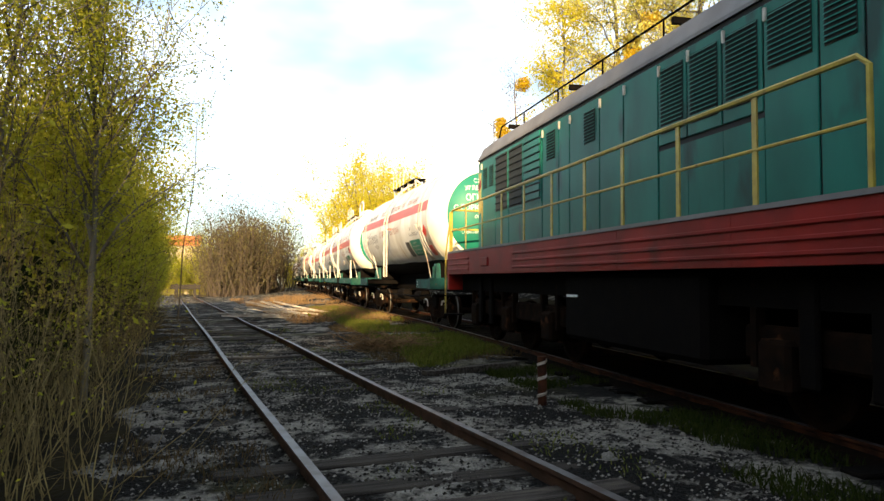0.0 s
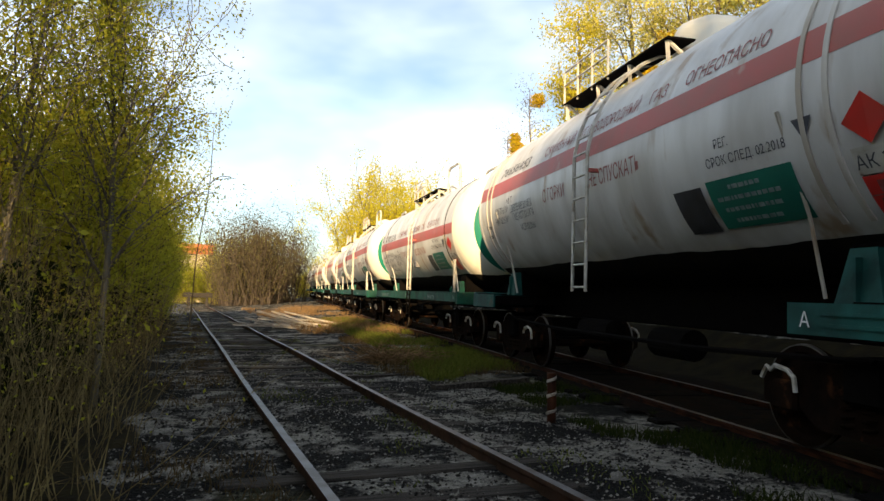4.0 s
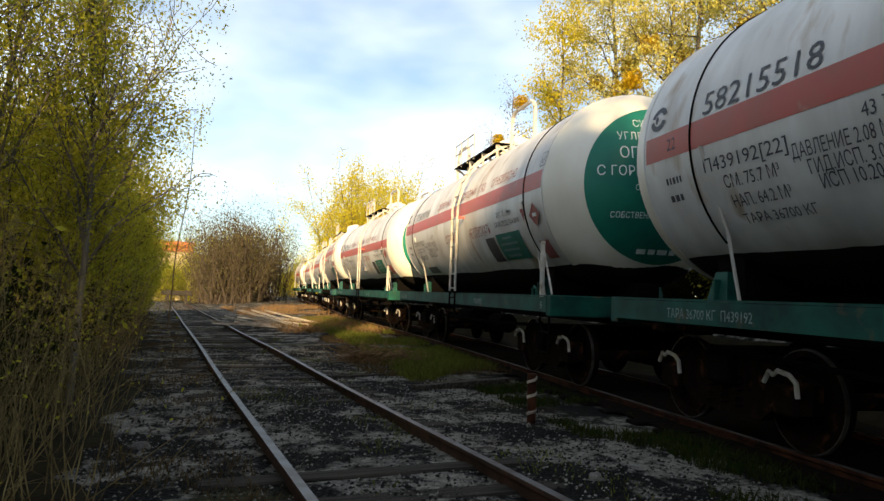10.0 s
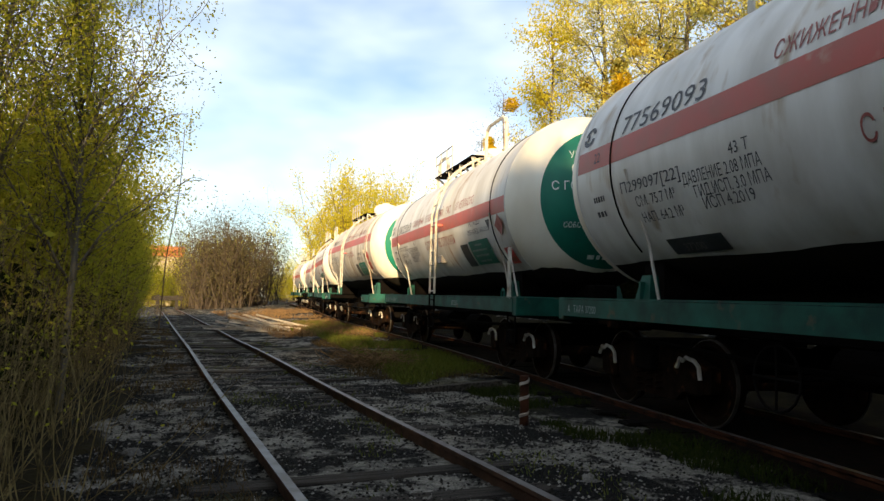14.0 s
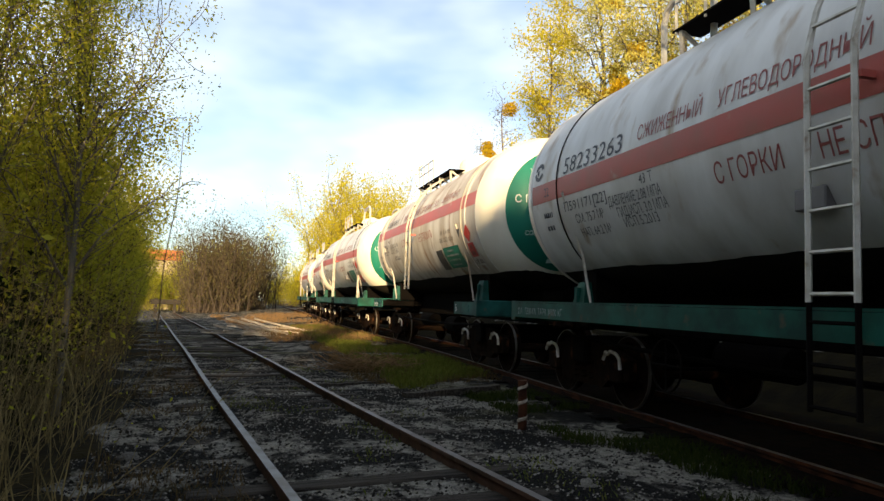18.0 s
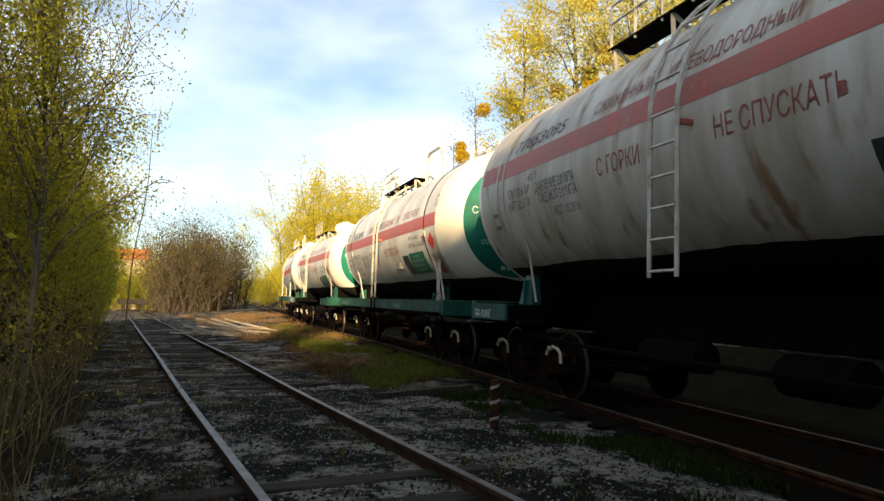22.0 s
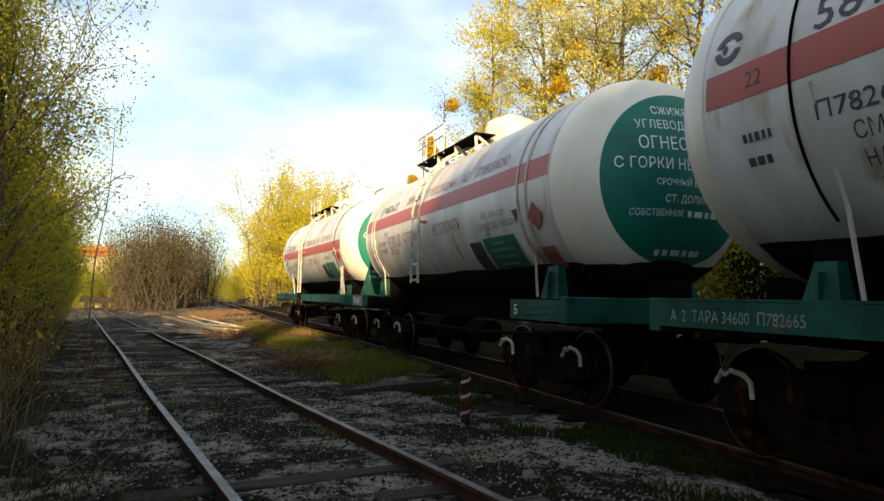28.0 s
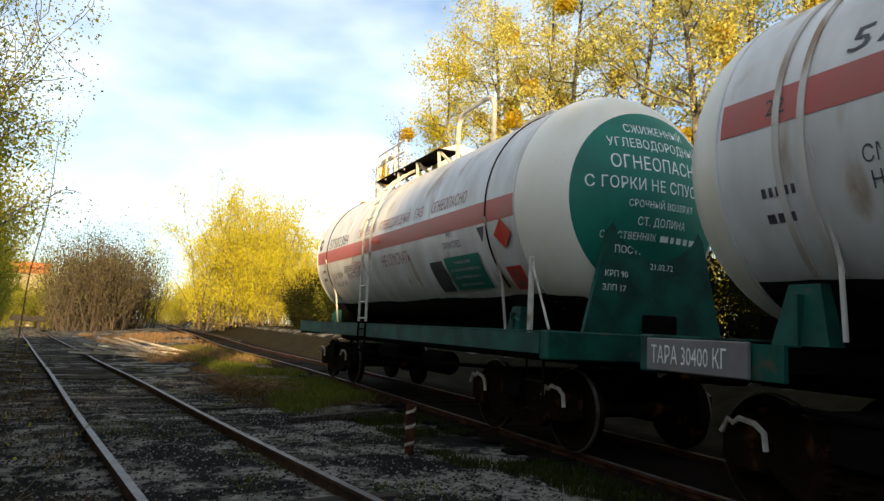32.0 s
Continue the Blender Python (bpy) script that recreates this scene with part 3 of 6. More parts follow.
def make_wagon(label, spec):
    """One tank wagon; y = 0 amid its length, -y leads, z = 0 on the rails. spec: its build and lettering."""
    R, zc, half, depth = spec["R"], spec["zc"], spec["half"], spec["R"] * 0.65
    q = half / 4.6                    # stretches the lettering's layout to the tank's length
    key = (R, zc, half)
    w = thing("tank_wagon", label, "tank wagon", "wagons of the train")
    framed = spec["framed"]
    BOGIE = spec.get("bogie", 4.25)                  # from the middle to each pivot
    EDGE = 5.75 if framed else 5.45                  # from the middle to the end beam
    paint = spec.get("paint", "tank")
    barrel = part("tank_barrel", shared(("barrel", paint) + key, lambda: lathe_y([(y, R) for y in np.linspace(-half, half, 9)], 64, zc=zc), paint, True), paint, w)
    # weld seams and straps round the barrel
    for y in spec.get("seams", (-3.9, 3.9)):
        y = y * q
        hw, sm = (0.010, "near_black") if framed else (0.028, "tank_old")
        part("strap", shared(("strap", y, framed) + key, lambda: lathe_y([(y - hw, R + 0.001), (y - hw, R + 0.014), (y + hw, R + 0.014), (y + hw, R + 0.001)], 54, -2.35, 2.35, zc=zc), sm), sm, w, "clamping strap round the tank")
    for s, nm in ((-1, "front_end"), (1, "rear_end")):
        prof = [(s * half, R)] + [(s * (half + cap_y(r, R, depth)), r) for r in (R * math.cos(q) for q in np.linspace(0.08, math.pi / 2, 14))]
        part("dished_end", shared((nm,) + key, lambda: lathe_y(prof, 64, zc=zc), "cap", True), "cap", w, "cream-white dished tank end")
        rd = R * 0.755
        pd = [(s * (half + cap_y(r, R, depth) + 0.004), r) for r in np.linspace(rd, 0.0, 12)]
        part("end_disc", shared((nm, "disc") + key, lambda: lathe_y(pd, 64, zc=zc), "disc", True), "disc", w, "dark green round field with white lettering")
        part("end_seam", shared((nm, "seam") + key, lambda: lathe_y([(s * half - 0.012, R), (s * half - 0.012, R + 0.006), (s * half + 0.012, R + 0.006), (s * half + 0.012, R)], 64, zc=zc), "tank"), "tank", w)
    k = R / 1.48
    for s, size, up in END_TEXT:
        bm = text_mesh(s, size * 0.98 * k, "letter_white", 1.05)
        for v in bm.verts:
            v.co.x *= 0.82
        wd = text_width(bm)
        part("lettering", on_end(bm, -wd / 2, zc + up * k, R, zc, -half, depth), "letter_white", w)
    bm = text_mesh("СОБСТВЕННИК", 0.115 * k, "letter_white", 1.05)
    wd = 0.70 * k / text_width(bm)
    for v in bm.verts:
        v.co.x *= wd
    part("lettering", on_end(bm, -0.78 * k, zc - 0.50 * k, R, zc, -half, depth), "letter_white", w)
    for up, x, end in ((-0.50, -0.02, 0.72), (-0.98, -0.35, 0.35), (-1.06, -0.25, 0.25)):           # lines that cannot be read
        bm = bmesh.new()
        rnd = random.Random(int(up * 100) + spec["seed"])
        while x < end:
            d = rnd.uniform(0.05, 0.16)
            if math.hypot(x + d, up - 0.05) < rd / k - 0.02:
                bmesh.ops.create_grid(bm, x_segments=1, y_segments=1, size=0.5, matrix=Matrix.Translation((x + d / 2, 0.035, 0)) @ Matrix.Diagonal((d, 0.07, 1, 1)))
            x += d + 0.04
        part("writing_bar", on_end(bm, 0, zc + up * k, R, zc, -half, depth), "letter_white", w)
    # the belly is black up to a ragged edge
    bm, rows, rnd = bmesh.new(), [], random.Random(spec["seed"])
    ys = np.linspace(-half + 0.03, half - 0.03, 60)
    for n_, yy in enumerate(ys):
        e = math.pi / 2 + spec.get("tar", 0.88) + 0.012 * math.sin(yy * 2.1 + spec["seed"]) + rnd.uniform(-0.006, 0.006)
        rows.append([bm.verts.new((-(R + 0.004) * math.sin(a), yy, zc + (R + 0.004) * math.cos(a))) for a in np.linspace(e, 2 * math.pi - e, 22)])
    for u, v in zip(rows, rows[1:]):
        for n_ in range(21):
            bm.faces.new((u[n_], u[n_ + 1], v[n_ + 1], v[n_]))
    part("tarred_belly", bm, "tar", w, "black underside of the tank", True)
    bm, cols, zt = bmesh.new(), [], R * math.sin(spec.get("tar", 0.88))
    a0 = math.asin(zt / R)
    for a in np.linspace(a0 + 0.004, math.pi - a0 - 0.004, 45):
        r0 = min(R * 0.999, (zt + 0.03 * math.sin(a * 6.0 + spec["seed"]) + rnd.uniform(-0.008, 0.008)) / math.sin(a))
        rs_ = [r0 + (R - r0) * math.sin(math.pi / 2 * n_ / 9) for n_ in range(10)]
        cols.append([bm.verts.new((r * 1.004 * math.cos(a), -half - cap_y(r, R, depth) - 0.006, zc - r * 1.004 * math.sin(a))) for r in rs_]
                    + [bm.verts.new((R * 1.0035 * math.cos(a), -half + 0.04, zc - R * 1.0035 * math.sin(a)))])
    for u, v in zip(cols, cols[1:]):
        for n_ in range(10):
            bm.faces.new((u[n_], u[n_ + 1], v[n_ + 1], v[n_]))
    part("tarred_end", bm, "tar", w, "black lower part of the tank end", True)
    # red stripe on both flanks
    sw, so = 0.14, spec.get("so", 0.03)
    mid_a = math.pi / 2 - math.asin(so / R)
    for s in (1, -1):
        a0, a1 = mid_a - sw / R, mid_a + sw / R
        part("red_stripe", shared(("stripe", s, so) + key, lambda: lathe_y([(-half + 0.02, R + 0.003), (half - 0.05, R + 0.003)], 6, a0 if s > 0 else -a1, a1 if s > 0 else -a0, zc), "red", True), "red", w)

    def say(s, cap, y0, wd, z0, material="letter", shear=0.0, nm="lettering"):
        """Stencilled letters of that height, from y0 over the width wd."""
        bm = text_mesh(s, cap / 0.7, material, 1.0, shear)
        k = wd / max(0.01, text_width(bm))
        for v in bm.verts:
            v.co.x *= k
        part(nm, on_side(bm, y0, z0, R, zc), material, w)

    def scrawl(y0, z0, wd, h, material="letter", seed=0):
        """A line that cannot be read: bars of its size."""
        bm, x, rnd = bmesh.new(), 0.0, random.Random(seed)
        while x < wd:
            d = rnd.uniform(0.4, 1.1) * h
            bmesh.ops.create_grid(bm, x_segments=1, y_segments=1, size=0.5, matrix=Matrix.Translation((x + d / 2, h / 2, 0)) @ Matrix.Diagonal((d, h, 1, 1)))
            x += d + 0.35 * h
        part("writing_bar", on_side(bm, y0, z0, R, zc), material, w)
    say(spec["number"], 0.23 if framed else 0.19, 3.58 * q, 1.45 * q, zc + so + (0.165 if framed else 0.21), "letter", spec.get("shear", 0.0), "wagon_number")
    if framed:
        part("round_mark", on_side(round_mark(), 4.50 * q, zc + so + 0.34, R, zc), "letter", w)
    say("22", 0.13, 4.15 * q, 0.17, zc + so - 0.065, "letter")
    for s, cap, y, wd, z in spec["left"]:
        say(s, cap, y * q, wd * q, zc + z)
    for z, wd in ((-0.44, 0.28), (-0.62, 0.24)):
        scrawl(4.22 * q, zc + z, wd, 0.07, seed=int(z * 10))
    over = spec.get("over", 0.0)
    say("СЖИЖЕННЫЙ", 0.17, 1.50 * q + over, 1.05 * q, zc + so + 0.215, "letter_red")
    say("УГЛЕВОДОРОДНЫЙ", 0.17, 0.24 * q + over, 1.50 * q, zc + so + 0.215, "letter_red")
    say("ГАЗ", 0.17, -1.48 * q + over, 0.34 * q, zc + so + 0.215, "letter_red")
    say("ОГНЕОПАСНО", 0.17, -2.15 * q + over, 1.18 * q, zc + so + 0.215, "letter_red")
    mid = spec["mid"]
    ne = spec.get("ne", mid - 0.46)
    say("С ГОРКИ", 0.20, mid + 1.45, 0.86, zc + spec.get("zr", -0.54), "letter_red")
    say("НЕ СПУСКАТЬ", 0.20, ne, 1.38, zc + spec.get("zr", -0.54), "letter_red")
    fs = spec.get("front", 0.0)
    reg, due = spec.get("due", ("", ""))
    say("РЕГ. " + reg, 0.09, -2.70 * q + 2 * fs, 0.22 + 0.075 * len(reg), zc - 0.29)
    say("СРОК СЛЕД. " + due, 0.09, -2.55 * q + 2 * fs, 0.60 + 0.072 * len(due), zc - 0.45)
    # panels, warning diamonds, flags
    part("black_panel", side_patch(-1.95 * q + fs, -2.40 * q + fs, zc - 1.03, zc - 0.60, R, zc, 0.02), "black", w, "black rectangular panel")
    gp = part("green_panel", side_patch(-2.48 * q + fs, -3.56 * q + fs, zc - 1.02, zc - 0.57, R, zc, 0.015), "disc", w, "green owner's panel with white bars of writing")
    for n_, (ww, o) in enumerate(((0.45, 0.28), (0.85, 0.06), (0.78, 0.11), (0.62, 0.18))):
        bm, x, rnd = bmesh.new(), 0.0, random.Random(n_ + spec["seed"])
        while x < ww:
            d = rnd.uniform(0.03, 0.09)
            bmesh.ops.create_grid(bm, x_segments=1, y_segments=1, size=0.5, matrix=Matrix.Translation((x + d / 2, 0.03, 0)) @ Matrix.Diagonal((d, 0.042, 1, 1)))
            x += d + 0.016
        part("writing_bar", on_side(bm, -2.52 * q + fs - o, zc - 0.68 - 0.098 * n_, R, zc, 0.022), "letter_dim", gp)
    yt = spec.get("yt", -3.75 * q + fs)
    part("triangle_mark", side_shape(((yt + 0.11, zc - 0.26), (yt - 0.11, zc - 0.26), (yt, zc - 0.46)), R, zc, 0.012), spec.get("tri", "letter"), w)
    yd = -4.30 * q + fs
    low = 0.25 if spec.get("card_low") else 0.0
    part("warning_diamond", side_shape(((yd, zc - 0.21), (yd + 0.21, zc - 0.40), (yd, zc - 0.58), (yd - 0.21, zc - 0.40)), R, zc, 0.03), spec.get("diamond", "warn"), w, "warning diamond")
    if spec.get("card"):
        card = part("card_plate", side_patch(yd + 0.21, yd - 0.22, zc - 0.78 - low, zc - 0.59 - low, R, zc, 0.016), "white", w, "white plate with black letters")
        part("lettering", on_side(text_mesh(spec["card"], 0.15, "letter"), yd + 0.20, zc - 0.74 - low, R, zc, 0.024), "letter", card)
    if spec.get("strip"):
        part("label_strip", side_shape(((yd + 0.08, zc - 0.37), (yd - 0.08, zc - 0.37), (yd - 0.08, zc - 0.43), (yd + 0.08, zc - 0.43)), R, zc, 0.026), "letter_white", w, "small white label strip")
    if spec.get("tare"):
        tp = part("tare_panel", side_patch(3.60, 2.62, zc - 1.14, zc - 0.98, R, zc, 0.012), "black", w, "black panel with a tare number")
        part("lettering", on_side(text_mesh(spec["tare"], 0.15, "loco_roof"), 3.35, zc - 1.11, R, zc, 0.018), "loco_roof", tp)
    zp = zc - 1.06 + 0.20 * (low > 0)
    plate = part("red_plate", side_patch(yd + 0.20, yd - 0.17, zp, zp + 0.27, R, zc, 0.018), spec.get("plate", "warn"), w, "red rectangular plate")
    for y0, y1, z0, z1 in ((0.09, -0.06, 0.155, 0.235), (0.13, -0.10, 0.035, 0.115), (0.19, -0.16, 0.132, 0.142)):
        part("writing_bar", side_patch(yd + y0, yd + y1, zp + z0, zp + z1, R, zc, 0.024), "letter_red", plate)
    if spec.get("holder"):
        y = spec["holder"]
        hx = -math.sqrt(R * R - 0.81 * 0.81)
        part("document_holder", bbox(hx - 0.07, hx + 0.12, y - 0.16, y + 0.16, zc - 0.90, zc - 0.72, bevel=0.012), "loco_roof", w, "small grey steel document holder")
    if spec.get("tick"):
        for a, b in (((0.0, 0.0), (0.36, 0.0)), ((0.36, 0.0), (0.36, 0.36)), ((0.36, 0.36), (0.0, 0.36)), ((0.0, 0.36), (0.0, 0.0)), ((0.07, 0.22), (0.15, 0.07)), ((0.15, 0.07), (0.29, 0.32))):
            a, b = Vector(a) * 0.6, Vector(b) * 0.6
            d = (b - a).normalized()
            o = Vector((-d.y, d.x)) * 0.007
            y0 = -4.45 * q
            part("inspection_mark", side_shape([(y0 - (Vector(a) + o).x, zc + 0.32 + (Vector(a) + o).y), (y0 - (Vector(b) + o).x, zc + 0.32 + (Vector(b) + o).y), (y0 - (Vector(b) - o).x, zc + 0.32 + (Vector(b) - o).y), (y0 - (Vector(a) - o).x, zc + 0.32 + (Vector(a) - o).y)], R, zc, 0.008), "loco_roof", w)
    # ladder up the flank
    ladz = spec.get("ladz", 1.40)
    lad = part("ladder", shared(("ladder", ladz) + key, lambda: ladder_mesh(R, zc, ladz), "white"), "white", w, "grey-white steel ladder", m=pose(0, mid + spec.get("lad", -0.1), 0))
    for x, z in ladder_rungs(R, zc, ladz):
        part("rung", shared("rung", lambda: tubes([[(0, -0.21, 0), (0, 0.21, 0)]], 0.016, 5), "white"), "white", lad, m=pose(x, 0, z))
    if framed:
        foot = part("foot_ladder", shared(("foot",) + key, lambda: tubes([[(-R - 0.14, y, 0.62), (-R - 0.14, y, 1.42)] for y in (-0.21, 0.21)], 0.022, 5), "near_black"), "near_black", w, "foot ladder below the sill, near-black for the shade there", m=pose(0, mid + spec.get("lad", -0.1), 0))
        for z in (0.66, 0.96, 1.26):
            part("rung", shared("foot_rung", lambda: tubes([[(0, -0.21, 0), (0, 0.21, 0)]], 0.016, 5), "near_black"), "near_black", foot, m=pose(-R - 0.14, 0, z))
    part("ladder_bracket", shared(("lbr",) + key, lambda: bbox(-R - 0.13, -R + 0.02, -0.25, -0.20, zc - 0.10, zc - 0.05), "red"), "red", w, m=pose(0, mid + spec.get("lad", -0.1), 0))
    # walkway, dome and hoops on top
    top = zc + R
    for sx in (-1, 1):
        part("walkway", shared(("walk", sx) + key, lambda: walkway_mesh(sx, top), "near_black"), "near_black", w, "dark chequered walkway on top")
        for y in (-1.0, 0.0, 1.0, 2.2):
            part("walkway_bracket", shared(("legs", sx) + key, lambda: walkway_legs(sx, top), "white"), "white", w, m=pose(0, y, 0))
    lift = 0.0 if framed else 0.07
    part("manway_dome", shared(("dome", framed) + key, lambda: dome_mesh(top, lift), "cap", True), "cap", w, "white valve cover", m=pose(0, 0 if framed else -0.70, 0))
    for x in (-0.62, 0.62) if framed else ():
        for y0, y1 in ((2.9, 1.9), (-1.3, -2.6)):
            part("handrail_hoop", tubes([hoop(y0, y1, x, top - 0.16, 0.80)], 0.042), "white", w)
    for x in (-0.88, 0.88):
        rl = part("railing", shared(("toprail", x) + key, lambda: top_rail(top, x), "white"), "white", w)
        for y in (0.6, 1.15, 1.7, 2.25):
            part("post", shared("rpost", lambda: tubes([[(0, 0, 0.0), (0, 0, 0.62)]], 0.018, 5), "white"), "white", rl, m=pose(x, y, top))
    # underframe
    fr = spec.get("frame", "green")
    box_beam = shared(("centre", framed), lambda: bbox(-0.20, 0.20, -EDGE, EDGE, 0.95, 1.60, bevel=0.02), "near_black")
    part("centre_beam", box_beam, "near_black", w)
    if framed:
        for s in (-1, 1):
            sl = part("side_sill", shared(("sill", s, fr), lambda: sill_mesh(s), fr), fr, w, "painted side sill")
            for y in np.arange(-5.2, 5.3, 1.3):
                part("rib", shared(("rib", s), lambda: bbox(s * 0.2, s * 1.54, -0.04, 0.04, 1.14, 1.30), "near_black"), "near_black", sl, m=pose(0, y, 0))
            part("cross_strip", shared(("lip", s, fr), lambda: bbox(s * 1.30, s * 1.56, -EDGE + 0.1, EDGE - 0.1, 1.345, 1.365), fr), fr, w)
    for s in (-1, 1):
        part("end_beam", shared(("ebeam", s, fr, framed), lambda: bbox(-1.56, 1.56, s * (EDGE - 0.17), s * EDGE, 1.06, 1.37, bevel=0.015), fr), fr, w)
        if not framed:
            for q in (-1, 1):
                sl = part("end_sill", shared(("esill", s, q, fr), lambda: end_sill_mesh(s, q), fr), fr, w, "short painted end sill")
                for y in (4.05, 4.7, 5.2):
                    part("rib", shared(("rib", q), lambda: bbox(q * 0.2, q * 1.54, -0.04, 0.04, 1.14, 1.30), "near_black"), "near_black", sl, m=pose(0, s * y, 0))
        part("end_deck", shared(("deck", s, framed), lambda: bbox(-1.5, 1.5, s * 4.6, s * (EDGE - 0.2), 1.32, 1.345), "near_black"), "near_black", w)
        part("saddle", shared(("saddle", s) + key, lambda: saddle_mesh(s * 4.25, R, zc), "near_black"), "near_black", w, "tank saddle, near-black for the shade under the tank")
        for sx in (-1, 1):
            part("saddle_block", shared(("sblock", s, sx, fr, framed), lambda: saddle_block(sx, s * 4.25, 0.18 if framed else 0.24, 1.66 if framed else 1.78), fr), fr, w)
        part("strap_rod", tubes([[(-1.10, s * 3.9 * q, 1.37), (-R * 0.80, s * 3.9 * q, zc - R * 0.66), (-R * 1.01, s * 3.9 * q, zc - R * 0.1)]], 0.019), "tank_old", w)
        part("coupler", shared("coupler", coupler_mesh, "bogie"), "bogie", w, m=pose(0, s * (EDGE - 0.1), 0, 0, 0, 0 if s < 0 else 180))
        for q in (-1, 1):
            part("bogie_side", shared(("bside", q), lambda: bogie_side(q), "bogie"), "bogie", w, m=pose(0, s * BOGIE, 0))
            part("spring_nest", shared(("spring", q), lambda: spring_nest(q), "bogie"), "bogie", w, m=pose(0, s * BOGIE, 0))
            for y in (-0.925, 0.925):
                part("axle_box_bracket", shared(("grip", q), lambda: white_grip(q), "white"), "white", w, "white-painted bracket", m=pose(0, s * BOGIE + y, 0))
        part("bolster", shared("bolster", lambda: bbox(-1.1, 1.1, -0.2, 0.2, 0.52, 0.9, bevel=0.03), "near_black"), "near_black", w, m=pose(0, s * BOGIE, 0))
    if framed:
        part("brake_wheel", shared("bwheel", lambda: tubes([[(-1.45, 0.27 * math.cos(a), 0.74 + 0.27 * math.sin(a)) for a in np.linspace(0, 2 * math.pi, 19)], [(-1.45, -0.27, 0.74), (-1.45, 0.27, 0.74)], [(-1.45, 0, 0.47), (-1.45, 0, 1.01)]], 0.012), "near_black"), "near_black", w, m=pose(0, 1.55, 0))
    part("brake_cylinder", shared("bcyl", lambda: lathe_y([(-0.5, 0), (-0.5, 0.2), (0.3, 0.2), (0.4, 0.1), (0.4, 0)], 16, zc=0.75), "near_black"), "near_black", w, m=pose(-0.5, -0.6, 0))
    part("brake_pipe", shared("bpipe", lambda: tubes([[(-1.1, -4.4, 0.88), (-1.1, -2.0, 0.80), (-1.1, 2.0, 0.80), (-1.1, 4.4, 0.88)], [(-0.8, -2.6, 0.6), (0.6, -2.6, 0.6)], [(-0.8, 2.6, 0.6), (0.6, 2.6, 0.6)]], 0.03), "near_black"), "near_black", w)
    part("air_reservoir", shared("bres", lambda: lathe_y([(-0.55, 0), (-0.5, 0.17), (0.5, 0.17), (0.55, 0)], 16, zc=0.82), "near_black"), "near_black", w, m=pose(-0.7, 1.1, 0))
    wheels = []
    for s in (-1, 1):
        for y in (-0.925, 0.925):
            ws = part("wheelset", shared("wheelset", wheelset_mesh, "bogie"), "bogie", w, m=pose(0, s * BOGIE + y, 0.475))
            for q in (-1, 1):
                part("tread", shared(("tread", q), lambda: lathe_x(((q * 0.80, 0.476), (q * 0.834, 0.470), (q * 0.836, 0.458)), 40), "rim"), "rim", ws, "bright worn tyre")
            wheels.append((ws, s * BOGIE + y))
    if framed:
        if spec.get("post", True):
            part("stay", tubes([[(-1.52, -5.32, 2.12), (-1.52, -5.70, 1.38)]], 0.014), "white", w)
            part("sign_post", tubes([[(-1.52, -5.32, 1.34), (-1.52, -5.32, 2.18)]], 0.038), "white", w, "white post with a stay")
        part("foot_steps", tubes([[(-1.52, -5.28, 1.12), (-1.52, -5.28, 0.52), (-1.52, -5.62, 0.52), (-1.52, -5.62, 1.12)], [(-1.52, -5.28, 0.82), (-1.52, -5.62, 0.82)]], 0.016), "near_black", w)
        for i, (s, y) in enumerate(spec.get("sill", ())):
            bm = text_mesh(s, 0.135, "letter_dim")
            for v in bm.verts:
                v.co = Vector((-1.578, y * 1.08 - v.co.x * 0.9, 1.17 + v.co.y))
            part("lettering", bm, "letter_dim", w)
        part("hook", tubes([[(-1.5, -4.9, 1.34), (-1.5, -4.9, 1.46), (-1.5, -4.97, 1.50), (-1.5, -5.04, 1.46), (-1.5, -5.04, 1.34)]], 0.018), fr, w)
    if spec.get("plate_front"):
        bm = bmesh.new()
        ol = [(-1.02, 1.35), (-0.72, 2.52), (-0.58, 2.70), (0.58, 2.70), (0.72, 2.52), (1.02, 1.35)]
        a = [bm.verts.new((x, -5.56, z)) for x, z in ol]
        b = [bm.verts.new((x, -5.61, z)) for x, z in ol]
        bm.faces.new(a)
        bm.faces.new(b[::-1])
        for i in range(len(a)):
            j = (i + 1) % len(a)
            bm.faces.new((a[i], b[i], b[j], a[j]))
        # takes the darker frame green for the neighbour wagon's shadow on it
        sh = part("end_shield", bm, "green", w, "green trapezoid plate, darkened for shadow, with white lettering")
        for s, size, x, z in (("ПОСТРОЕН", 0.12, -0.62, 2.12), ("21.02.72", 0.10, -0.1, 1.96), ("КРП 90", 0.10, -0.75, 1.84), ("ЗЛП 17", 0.10, -0.78, 1.68)):
            t = text_mesh(s, size, "letter_white")
            for v in t.verts:
                v.co = Vector((x + v.co.x, -5.616, z + 0.17 + v.co.y))
            part("lettering", t, "letter_white", sh)
    for txt, y, z in (((spec.get("end_mark", "А"), -4.15, 1.14),) if not framed else ()):
        t = text_mesh(txt, 0.17, "letter_white")
        for v in t.verts:
            v.co = Vector((-1.580, y - v.co.x, z + v.co.y))
        part("lettering", t, "letter_white", w)
    if spec.get("rear_text"):
        t = text_mesh(spec["rear_text"], 0.17, "letter_white")
        for v in t.verts:
            v.co = Vector((-1.574, 5.28 - v.co.x * 0.62, 1.11 + v.co.y))
        part("lettering", t, "letter_white", w)
